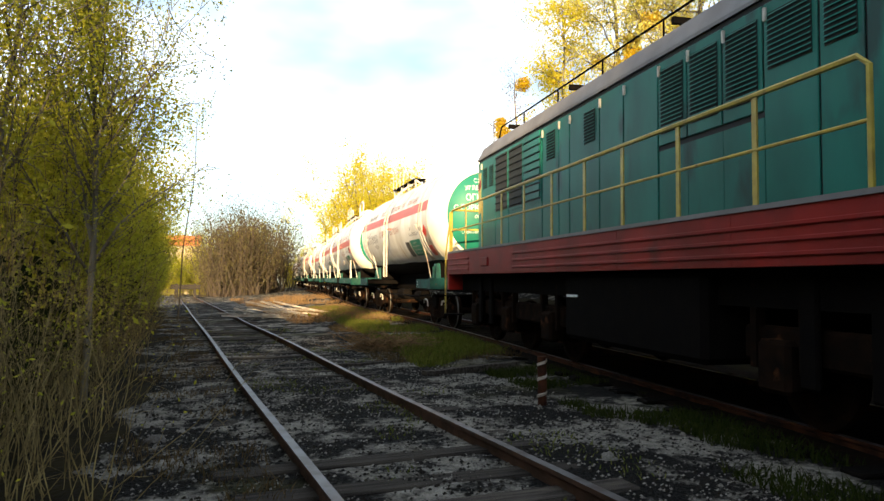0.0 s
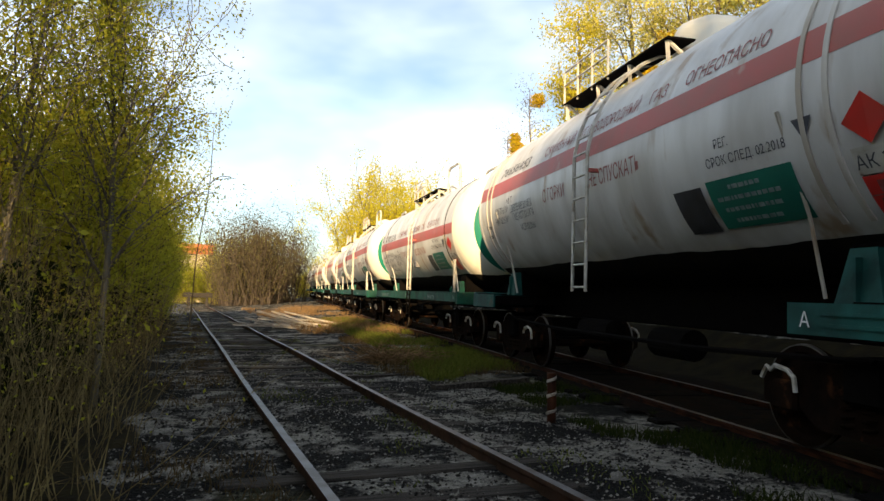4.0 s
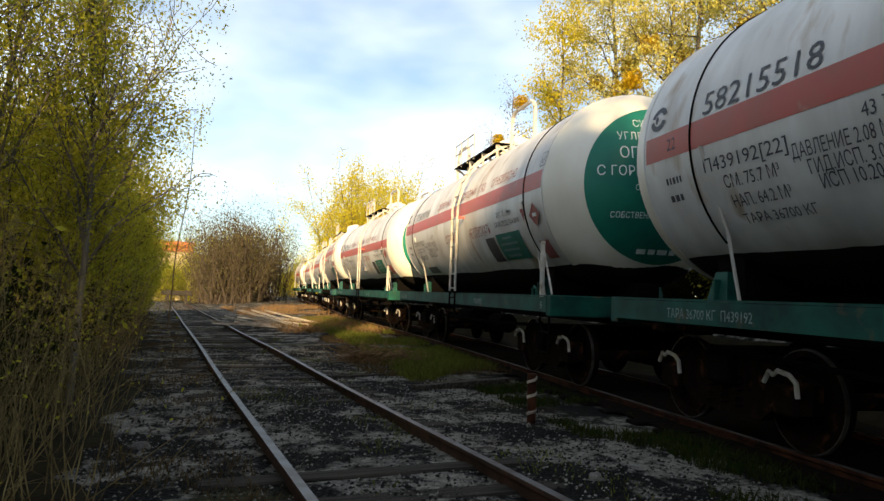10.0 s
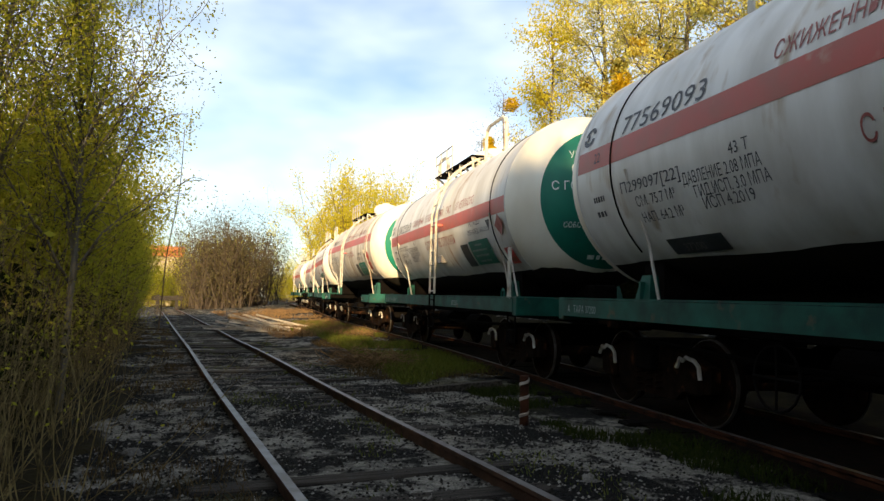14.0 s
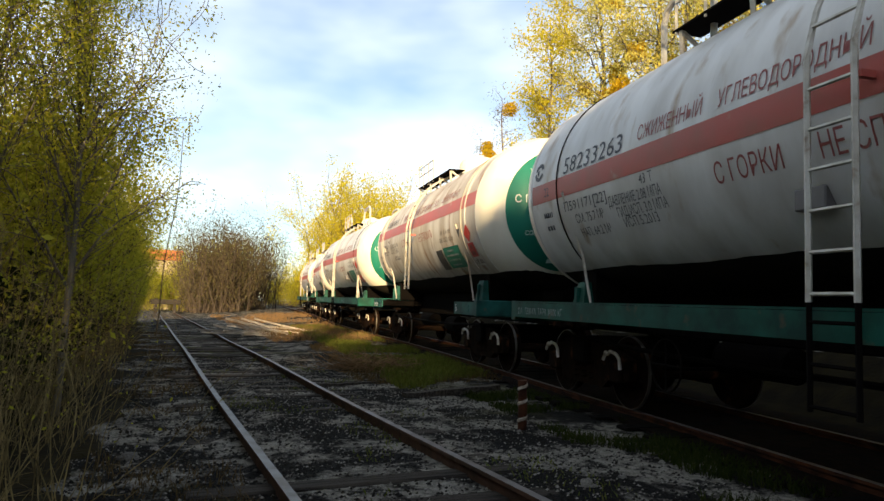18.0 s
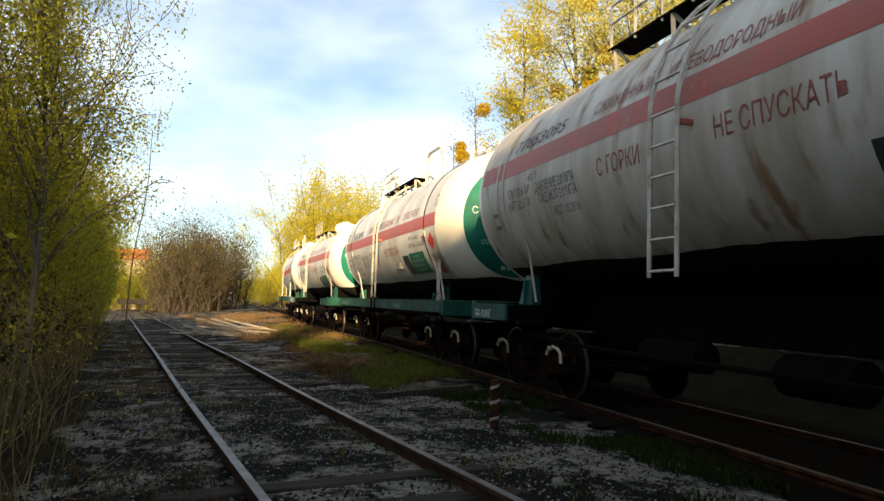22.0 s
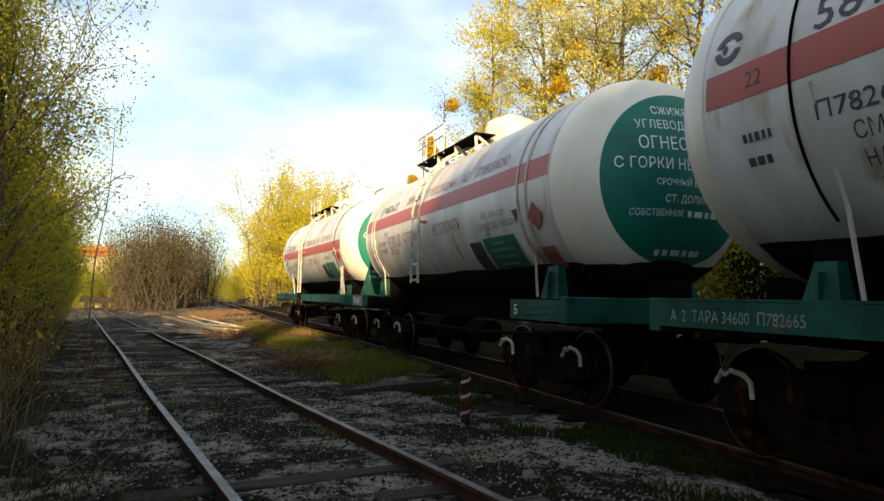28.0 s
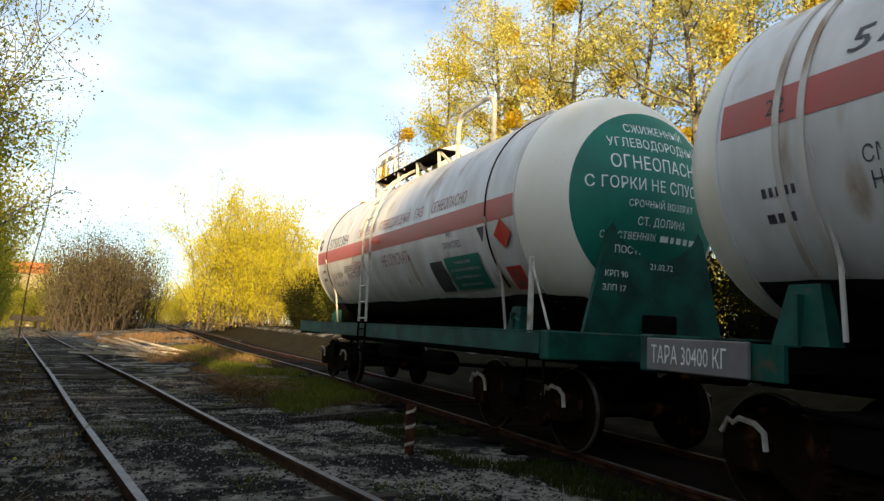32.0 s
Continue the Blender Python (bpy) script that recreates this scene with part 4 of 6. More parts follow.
    if spec.get("rear_board"):
        bd = part("number_board", bbox(-1.61, -1.575, 4.25, 5.30, 1.08, 1.34, bevel=0.008), "loco_roof", w, "grey painted board with a tare weight")
        t = text_mesh("ТАРА 30400 КГ", 0.20, "letter_white")
        for v in t.verts:
            v.co = Vector((-1.615, 5.24 - v.co.x * 0.58, 1.14 + v.co.y))
        part("lettering", t, "letter_white", bd)
    return w, wheels


def round_mark():
    """A round inspection mark: a thick ring with two cuts."""
    bm = bmesh.new()
    for a0, a1, r0, r1 in ((0.3, 2.9, 0.08, 0.14), (3.3, 6.0, 0.08, 0.14), (2.2, 4.4, 0.0, 0.06)):
        n = 10
        u = [bm.verts.new((0.16 + r0 * math.cos(a) * 1.1, r0 * math.sin(a), 0)) for a in np.linspace(a0, a1, n)]
        w = [bm.verts.new((0.16 + r1 * math.cos(a) * 1.1, r1 * math.sin(a), 0)) for a in np.linspace(a0, a1, n)]
        for i in range(n - 1):
            bm.faces.new((u[i], w[i], w[i + 1], u[i + 1]))
    return bm


def ladder_mesh(R, zc, z0):
    bm = bmesh.new()
    for y in (-0.21, 0.21):
        pts = [(-R - 0.14, y, z0), (-R - 0.14, y, zc + 0.15)]
        for q in np.linspace(0.15, 1.35, 8):
            pts.append((-(R + 0.14) * math.cos(q), y, zc + (R + 0.14) * math.sin(q)))
        tube(bm, pts, 0.026, 5)
    return bm


def ladder_rungs(R, zc, z0):
    out = [(-R - 0.14, z) for z in np.arange(z0 + 0.06, zc + 0.2, 0.30)]
    return out + [(-(R + 0.14) * math.cos(q), zc + (R + 0.14) * math.sin(q)) for q in np.linspace(0.25, 1.3, 6)]


def walkway_mesh(s, top):
    return bbox(s * 0.50, s * 0.90, -1.1, 2.3, top + 0.03, top + 0.055)


def walkway_legs(s, top):
    return tubes([[(s * 0.52, 0, top - 0.2), (s * 0.84, 0, top + 0.03)], [(s * 0.82, 0, top - 0.36), (s * 0.85, 0, top + 0.03)]], 0.03, 5)


def dome_mesh(top, lift):
    bm = bmesh.new()
    rings = []
    for z, r in ((top - 0.1, 0.50), (top + 0.22 + lift, 0.50), (top + 0.34 + lift, 0.44), (top + 0.40 + lift, 0.30), (top + 0.42 + lift, 0.16), (top + 0.47 + lift, 0.15), (top + 0.48 + lift, 0.0)):
        rings.append([bm.verts.new((0, 0, z))] * 24 if r == 0 else [bm.verts.new((r * math.cos(a), r * math.sin(a), z)) for a in (2 * math.pi * j / 24 for j in range(24))])
    for u, w in zip(rings, rings[1:]):
        for j in range(24):
            q = [u[j], u[(j + 1) % 24], w[(j + 1) % 24], w[j]]
            q = [v for i, v in enumerate(q) if v not in q[:i]]
            bm.faces.new(q)
    return bm


def top_rail(top, x):
    return tubes([[(x, 0.6, top + h), (x, 2.25, top + h)] for h in (0.62, 0.38)], 0.018, 5)


def sill_mesh(s):
    """A long channel: web and two flanges, welded into one bar."""
    bm = bmesh.new()
    ol = [(1.44, 1.12), (1.57, 1.12), (1.57, 1.34), (1.44, 1.34), (1.44, 1.325), (1.545, 1.325), (1.545, 1.135), (1.44, 1.135)]
    a, b = ([bm.verts.new((s * x, y, z)) for x, z in ol] for y in (-5.6, 5.6))
    for i in range(8):
        j = (i + 1) % 8
        bm.faces.new((a[i], a[j], b[j], b[i]))
    bm.faces.new(a[::-1])
    bm.faces.new(b)
    return bm


def end_sill_mesh(s, q):
    bm = bmesh.new()
    box(bm, q * 1.52, q * 1.56, s * 4.0, s * 5.3, 1.08, 1.33)
    box(bm, q * 1.40, q * 1.52, s * 4.0, s * 5.3, 1.315, 1.33)
    for z in (1.16, 1.25):
        box(bm, q * 1.56, q * 1.572, s * 4.35, s * 5.0, z - 0.014, z + 0.014)
    return bm


def saddle_block(s, y, d, top):
    """A wedge-shaped welded block with a rib, narrower above."""
    bm = bmesh.new()
    x0, x1 = s * 0.96, s * 1.12
    lo = [bm.verts.new(p) for p in ((x0, y - d, 1.33), (x1, y - d, 1.33), (x1, y + d, 1.33), (x0, y + d, 1.33))]
    hi = [bm.verts.new(p) for p in ((x0, y - d * 0.55, top), (x1 - s * 0.06, y - d * 0.55, top), (x1 - s * 0.06, y + d * 0.55, top), (x0, y + d * 0.55, top))]
    for j in range(4):
        bm.faces.new((lo[j], lo[(j + 1) % 4], hi[(j + 1) % 4], hi[j]))
    bm.faces.new(hi)
    bm.faces.new(lo[::-1])
    box(bm, s * 1.08, s * 1.15, y - 0.015, y + 0.015, 1.33, top - 0.08)
    return bm


def saddle_mesh(y, R, zc):
    """A cradle cut to the tank's round, right across the frame."""
    bm = bmesh.new()
    xs = np.linspace(-0.95, 0.95, 13)
    up = [(x, zc - math.sqrt((R + 0.01) ** 2 - x * x)) for x in xs]
    rows = []
    for yy in (y - 0.22, y + 0.22):
        rows.append([bm.verts.new((x, yy, 1.33)) for x, _ in up] + [bm.verts.new((x, yy, max(z, 1.34))) for x, z in up[::-1]])
    n = len(rows[0])
    for k in range(n):
        bm.faces.new((rows[0][k], rows[0][(k + 1) % n], rows[1][(k + 1) % n], rows[1][k]))
    for r in rows:
        for k in range(12):
            bm.faces.new((r[k], r[k + 1], r[n - 2 - k], r[n - 1 - k]))
    return bm


LEFT_A = (("СМ 73.6 М³", 0.13, 3.62, 0.68, -0.22), ("НАП 62.5 М³", 0.13, 3.65, 0.70, -0.40), ("43 Т", 0.11, 3.0, 0.28, -0.06), ("ДАВЛЕНИЕ 2.0 МПА", 0.13, 2.80, 1.0, -0.24), ("ГИД ИСП 3.0 МПА", 0.13, 2.72, 0.95, -0.40))
LEFT_B = (("СМ. 75.7 М³", 0.12, 3.36, 0.70, -0.60), ("НАП. 64.2 М³", 0.12, 3.34, 0.72, -0.78), ("43 Т", 0.11, 1.82, 0.24, -0.34), ("ДАВЛЕНИЕ 2.08 МПА", 0.12, 2.50, 1.02, -0.50), ("ГИД.ИСП. 3.0 МПА", 0.12, 2.38, 0.95, -0.64))


def row_b(number, test, mass=""):
    return LEFT_B + ((number, 0.13, 3.60, 1.08, -0.42), (test, 0.12, 2.32, 0.66, -0.76)) + (((mass, 0.10, 3.30, 0.85, -0.93),) if mass else ())


WAGONS = (
    (22.55, "white frameless tank wagon with a red stripe, rust-stained below", dict(R=1.56, zc=3.08, half=5.08, so=0.30, mid=0.04, lad=-0.31, ne=-0.20, zr=-0.26, due=("", "02.2018"), framed=False, number="76656453", shear=0.2, seed=1, card="АК 206", left=LEFT_A + (("ИСП 02.2016", 0.12, 2.45, 0.62, -0.60),), seams=(-4.0, -3.75, 3.9, 4.15), frame="teal")),
    (35.72, "white tank wagon with a red stripe on a green frame", dict(R=1.54, zc=3.03, half=5.03, so=-0.02, mid=0.05, lad=-0.82, ne=-0.61, holder=-0.30, framed=True, number="58215518", due=("А16193", "ГИ-10-2020"), seed=2, card="АК 206", left=row_b("П439192[22]", "ИСП 10.2012", "ТАРА 36700 КГ"), seams=(-3.95, 3.75), sill=(("58215518 [22]", -2.6), ("ТАРА 36700 КГ  П439192", 4.1), ("Г/П 61-02", 0.2), ("Б", -5.0)))),
    (48.73, "white tank wagon with dark warning diamond on a green frame", dict(R=1.54, zc=3.03, half=5.25, so=0.12, mid=-0.78, lad=-0.02, over=-0.2, tick=True, strip=True, yt=-4.40, tare="37200", due=("Л.15989", "ГИ-4-2018"), framed=True, number="77569093", seed=3, diamond="letter_red", plate="letter_red", left=row_b("П299097[22]", "ИСП 4.2019"), seams=(-3.93, 3.75), sill=(("А   ТАРА 37200", 5.0), ("77569093", -1.9), ("Б", -5.0)), tri="letter_red")),
    (61.55, "white tank wagon with a maroon diamond on a weathered green frame", dict(R=1.54, zc=3.03, half=5.05, so=-0.07, mid=-0.70, lad=-0.10, ne=-0.48, over=0.37, holder=-0.28, framed=True, number="58233263", due=("А 6252", "ГИ-5-2021"), seed=4, diamond="letter_red", left=row_b("П591171[22]", "ИСП 5.2013"), seams=(-3.93, 3.75), sill=(("2 А   П591171 ТАРА 34900 КГ", 5.0), ("58233263", -1.9)), frame="green")),
    (74.59, "dirty white frameless tank wagon with brown streaks down its flank", dict(R=1.54, zc=3.12, half=5.14, so=0.26, mid=0.03, lad=-0.03, ne=-0.50, ladz=1.62, zr=-0.29, front=0.22, card_low=True, end_mark="Б", due=("А.М-1879", "10.2018"), framed=False, paint="tank_old", number="77653095", shear=0.2, seed=5, card="АК 206", left=LEFT_A + (("ИСП 10.2016", 0.12, 2.40, 0.62, -0.60),), seams=(-4.0, -3.75, 3.8, 4.0), frame="teal", rear_text="ТАРА 37200 КГ")),
    (87.66, "white tank wagon, red warning diamond, dark green frame", dict(R=1.54, zc=3.03, half=5.02, so=0.04, mid=0.0, framed=True, number="58160896", holder=-1.5, tick=True, due=("А 16423", "ГИ-5-2022"), seed=6, card="АК 206", left=row_b("П782665[22]", "ИСП 9.2014", "ТАРА 34600 КГ"), seams=(-3.85, 3.75), sill=(("А  2  ТАРА 34600  П782665", 5.0), ("58160896", -1.9), ("Б", -5.0)), frame="green", tri="letter_red")),
    (100.34, "white frameless tank wagon with faint rust stains and a red stripe", dict(R=1.42, zc=2.83, half=4.74, so=0.21, mid=0.10, lad=0.12, ne=-0.30, bogie=3.85, tar=0.80, zr=-0.36, front=0.10, due=("А.Н-1529", "ГИ-02-2019"), framed=False, number="57482622", shear=0.15, seed=7, diamond="letter_red", plate="letter_red", left=(("СМК-54 М³", 0.11, 3.45, 0.6, -0.34), ("НАП-43 ВТ", 0.11, 3.42, 0.6, -0.50), ("33 БТ", 0.11, 2.9, 0.28, -0.14), ("ДАВЛЕНИЕ 2.0 МПА", 0.12, 2.72, 1.0, -0.28), ("ГИД ИСП 3.0 МПА", 0.12, 2.66, 0.95, -0.42), ("ИСП 02.2011", 0.12, 2.60, 0.62, -0.56)), seams=(-4.0, -3.75, 3.85, 4.05), frame="green", end_mark="Б", rear_board=True, ladz=1.60)),
    (113.00, "last white tank wagon with a green end plate and green frame", dict(R=1.47, zc=2.95, half=4.77, so=-0.08, mid=0.55, framed=True, number="57502384", seed=8, left=LEFT_B, seams=(-3.9, 3.75), plate_front=True, frame="green")),
)


# ---- shunting locomotive ----
def make_loco():
    """y = 0 at the tail beam next to the wagons, the body runs to -y; z = 0 on the rails."""
    w = thing("locomotive", "green and red diesel shunting locomotive with yellow railings", "locomotive")
    L, bx, hx = 16.6, 1.48, 0.92
    # red ribbed sill in panels
    for i, (y0, y1) in enumerate(((-1.70, 0.0), (-4.45, -1.70), (-6.26, -4.45), (-8.1, -6.26), (-10.2, -8.1), (-12.2, -10.2), (-14.2, -12.2), (-L, -14.2))):
        for s in (-1, 1):
            bm = bbox(s * (bx - 0.06), s * bx, y0 + 0.006, y1 - 0.0, 1.33, 1.77)
            if i != 1:
                for z in (1.42, 1.53, 1.64):
                    box(bm, s * bx, s * (bx + 0.022), y1 + 0.02, y0 - 0.02, z - 0.018, z + 0.018, 0.006)
            else:
                box(bm, s * bx, s * (bx + 0.03), -3.05, -2.65, 1.46, 1.62, 0.01)
            part("sill_panel", bm, "loco_red", w)
    part("deck", bbox(-bx - 0.02, bx + 0.02, -L, 0, 1.77, 1.81), "loco_roof", w)
    part("end_beam", bbox(-bx, bx, -0.02, 0.10, 1.0, 1.77), "loco_red", w)
    part("underframe", bbox(-1.2, 1.2, -L, -0.2, 1.0, 1.33), "near_black", w)
    # hood with doors
    hy = -0.54
    bm = bbox(-hx, hx, -13.8, hy, 1.81, 3.72)
    hood = part("hood", bm, "gap", w)
    edges = [-0.54, -0.78, -1.78, -2.62, -3.46, -4.38, -5.10, -5.52, -6.55, -7.25, -8.10, -8.70, -9.33, -9.95, -10.64, -11.12, -12.5, -13.6]
    for s in (-1, 1):
        for i, (a, b) in enumerate(zip(edges, edges[1:])):
            triple = i in (10, 11, 12)
            d = part("hood_door", bbox(s * hx, s * (hx + 0.022), b + 0.014, a - 0.014, 2.72 if triple else 1.86, 3.66, bevel=0.006), "loco", w)
            if triple:
                part("lower_panel", bbox(s * hx, s * (hx + 0.012), b + 0.004, a - 0.004, 1.84, 2.66), "loco", w)
            if i in (2, 3, 4):
                part("shutter_frame", bbox(s * (hx + 0.020), s * (hx + 0.032), b + 0.02, a - 0.02, 2.48, 3.64), "loco", d)
                part("shutter_opening", bbox(s * (hx + 0.032), s * (hx + 0.036), b + 0.06, a - 0.06, 2.53, 3.60), "gap", d)
                for z in np.arange(2.56, 3.58, 0.125):
                    part("shutter_slat", bbox(s * (hx + 0.034), s * (hx + 0.055), b + 0.06, a - 0.06, z, z + (0.018 if i < 4 else 0.09)), "gap" if i < 4 else "loco", d)
            elif i == 1:
                for yy in (-1.05, -1.50):
                    part("small_grille", bbox(s * (hx + 0.022), s * (hx + 0.028), yy - 0.14, yy + 0.14, 3.08, 3.50), "gap", d)
                    louvres(d, s, hx, yy - 0.14, yy + 0.14, 3.08, 3.50)
            elif i in (5, 7):
                yy = -4.77 if i == 5 else -6.24
                part("small_grille", bbox(s * (hx + 0.022), s * (hx + 0.028), yy - 0.18, yy + 0.18, 3.10, 3.54), "gap", d)
                louvres(d, s, hx, yy - 0.18, yy + 0.18, 3.10, 3.54)
            elif i in (10, 11, 12, 13, 14):
                z0 = 2.84 if triple else 3.06
                part("grille_opening", bbox(s * (hx + 0.022), s * (hx + 0.028), b + 0.07, a - 0.07, z0, 3.56), "gap", d)
                louvres(d, s, hx, b + 0.07, a - 0.07, z0, 3.56)
            if i == 0:
                part("corner_panel", bbox(s * (hx + 0.022), s * (hx + 0.026), b + 0.02, a - 0.02, 2.60, 3.45), "yellow", d, "yellow warning panel")
                bm = bmesh.new()
                ol = ((a - 0.02, 3.06), (b + 0.02, 3.14), (b + 0.02, 3.32), (a - 0.02, 3.20))
                u, v = ([bm.verts.new((s * (hx + x), y, z)) for y, z in ol] for x in (0.026, 0.030))
                bm.faces.new(u)
                bm.faces.new(v[::-1])
                for j in range(4):
                    bm.faces.new((u[j], u[(j + 1) % 4], v[(j + 1) % 4], v[j]))
                part("chevron", bm, "loco_red", d)
            if i > 4 or i == 1:
                part("latch", bbox(s * (hx + 0.022), s * (hx + 0.05), a - 0.06, a - 0.035, 3.50, 3.62), "white", d)
        part("hood_end_grille", bbox(s * 0.15, s * 0.75, hy, hy + 0.012, 2.4, 3.5), "gap", w)
    # rounded grey roof
    bm, rings = bmesh.new(), []
    prof = [(-hx - 0.03, 3.72), (-hx - 0.03, 3.76), (-hx + 0.05, 3.98), (-hx + 0.30, 4.12), (0, 4.16), (hx - 0.30, 4.12), (hx - 0.05, 3.98), (hx + 0.03, 3.76), (hx + 0.03, 3.72)]
    for y, k in ((-13.8, 1.0), (-1.4, 1.0), (hy - 0.1, 0.9), (hy + 0.08, 0.62)):
        rings.append([bm.verts.new((x * (1 if k == 1 else 0.99), y, 3.72 + (z - 3.72) * k)) for x, z in prof])
    for u, v in zip(rings, rings[1:]):
        for j in range(len(prof) - 1):
            bm.faces.new((u[j], u[j + 1], v[j + 1], v[j]))
    bm.faces.new(rings[0])
    bm.faces.new(rings[-1][::-1])
    part("hood_roof", bm, "loco_roof", w, "weathered grey rounded roof")
    for y in (-2.2, -5.2, -8.2, -11.2):
        part("roof_strip", bbox(-0.80, 0.80, y - 0.03, y + 0.03, 4.10, 4.18), "near_black", w)
    part("roof_rail", tubes([[(-0.62, -1.0, 4.10), (-0.62, -1.2, 4.34), (-0.62, -12.5, 4.34)]] + [[(-0.62, y, 4.08), (-0.62, y, 4.34)] for y in np.arange(-2.6, -12.5, -1.7)], 0.016, 5), "near_black", w)
    part("tail_lamp_box", bbox(-0.25, 0.25, hy - 0.35, hy + 0.05, 4.0, 4.28, bevel=0.03), "near_black", w)
    for x in (-0.13, 0.13):
        part("lamp", lathe_y([(0.06, 0), (0.06, 0.08), (0.0, 0.10)], 14, zc=4.14), "rim", w, m=pose(x, hy, 0))
    # railings
    for s in (-1, 1):
        x = s * (bx - 0.06)
        part("handrail", tubes([[(x, -0.05, 1.81), (x, -0.05, 2.64), (x, -0.12, 2.70), (x, -11.53, 2.70), (x, -11.63, 2.62), (x, -11.63, 1.81)]], 0.024), "yellow", w)
        part("mid_rail", tubes([[(x, -0.05, 2.26), (x, -11.63, 2.26)]], 0.015), "yellow", w)
        for y in (-1.25, -2.45, -3.65, -4.81, -5.98, -7.10, -8.13, -9.29, -10.45):
            part("railing_post", bbox(x - 0.008, x + 0.008, y - 0.03, y + 0.03, 1.81, 2.70), "yellow", w)
        part("end_railing", tubes([[(s * 0.35, 0.02, 1.81), (s * 0.35, 0.02, 2.68), (s * 0.42, 0.02, 2.72), (s * 1.38, 0.02, 2.72), (s * 1.44, 0.02, 2.66), (s * 1.44, 0.02, 1.81)], [(s * 0.35, 0.02, 2.3), (s * 1.44, 0.02, 2.3)]], 0.022), "yellow", w)
        part("step_handrail", tubes([[(x, 0.0, 2.62), (x, 0.30, 2.2), (x, 0.52, 1.75), (x, 0.52, 0.45)]], 0.02), "yellow", w)
        part("step", bbox(s * 1.1, s * 1.5, 0.02, 0.30, 0.45, 0.48), "near_black", w)
        part("step", bbox(s * 1.1, s * 1.5, 0.02, 0.30, 0.85, 0.88), "near_black", w)
    # cab further on
    part("cab", bbox(-1.42, 1.42, -L, -13.8, 1.81, 4.05, bevel=0.05), "loco", w)
    part("cab_roof", bbox(-1.48, 1.48, -L - 0.1, -13.75, 4.05, 4.20, bevel=0.06), "loco_roof", w)
    for s in (-1, 1):
        part("cab_window", bbox(s * 1.42, s * 1.432, -15.9, -14.4, 2.9, 3.6), "black", w)
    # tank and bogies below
    part("fuel_tank", bbox(-1.36, 1.36, -9.6, -6.3, 0.45, 1.30, bevel=0.06), "near_black", w)
    part("tank_marking", bbox(-1.372, -1.362, -6.75, -6.4, 1.0, 1.03), "letter_white", w)
    part("coupler", shared("coupler", coupler_mesh, "bogie"), "bogie", w, m=pose(0, 0.05, 0, 0, 0, 180))
    wheels = []
    for yb in (-3.3, -12.4):
        for s in (-1, 1):
            bm = bbox(s * 1.0, s * 1.15, yb - 2.5, yb + 2.5, 0.55, 0.85, bevel=0.03)
            for y in (-2.0, 0.0, 2.0):
                box(bm, s * 1.08, s * 1.26, yb + y - 0.2, yb + y + 0.2, 0.32, 0.75, 0.04)
                box(bm, s * 1.1, s * 1.2, yb + y - 0.34, yb + y - 0.26, 0.5, 1.2)
                box(bm, s * 1.1, s * 1.2, yb + y + 0.26, yb + y + 0.34, 0.5, 1.2)
            part("bogie_side", bm, "bogie", w)
            part("brake_hanger", bbox(s * 1.18, s * 1.24, yb + 0.8, yb + 1.0, 0.4, 1.25, bevel=0.02), "near_black", w)
            part("brake_hanger", bbox(s * 1.18, s * 1.24, yb + 1.5, yb + 1.7, 0.4, 1.25, bevel=0.02), "near_black", w)
        for y in (-2.0, 0.0, 2.0):
            wheels.append((part("wheelset", shared("wheelset", wheelset_mesh, "bogie"), "bogie", w, m=pose(0, yb + y, 0.475)), yb + y))
    for o in w.children_recursive:                   # the body stands taller and a little wider than it was drawn
        if o.name.split(".")[0] not in ("coupler", "wheelset", "lamp"):
            o.data.transform(Matrix.Diagonal((1.05, 1.0, 1.09, 1.0)))
    return w, wheels


def louvres(d, s, hx, y0, y1, z0, z1):
    bm = bmesh.new()
    for z in np.arange(z0 + 0.02, z1 - 0.01, 0.045):
        x0, x1 = s * (hx + 0.026), s * (hx + 0.046)
        v = [bm.verts.new(p) for p in ((x0, y0, z + 0.022), (x0, y1, z + 0.022), (x1, y1, z), (x1, y0, z))]
        bm.faces.new(v)
    part("louvres", bm, "loco", d)


TRAIN = []
LOCO_TAIL = 14.75
TRAIN.append((LOCO_TAIL, *make_loco()))
for sigma, label, spec in WAGONS:
    TRAIN.append((sigma, *make_wagon(label, spec)))


# ---- plants ----
def leaf_cloud(rng, centres, spread, count, size, droop=0.0, far=False, clump=1.5):
    """Small folded leaves scattered about the given points; returns verts, faces."""
    c = np.asarray(centres, float)
    wt = rng.random(len(c)) ** clump
    i = rng.choice(len(c), count, p=wt / wt.sum())
    p = c[i] + np.clip(rng.normal(0, 1, (count, 3)), -1.4, 1.4) * spread
    p[:, 2] -= droop * rng.random(count)
    a = rng.normal(0, 1, (count, 3))
    a[:, 2] -= 0.6
    a /= np.linalg.norm(a, axis=1)[:, None]
    b = np.cross(a, rng.normal(0, 1, (count, 3)))
    b /= np.linalg.norm(b, axis=1)[:, None] + 1e-9
    s = size * rng.uniform(0.6, 1.3, (count, 1))
    if far:
        return np.stack([p + a * s, p + b * s * 0.5, p - b * s * 0.5], 1).reshape(-1, 3), np.arange(count * 3).reshape(-1, 3)
    v = np.stack([p, p + a * s * 0.5 + b * s * 0.28, p + a * s, p + a * s * 0.5 - b * s * 0.28], 1).reshape(-1, 3)
    f = np.arange(count * 4).reshape(-1, 4)
    return v, f


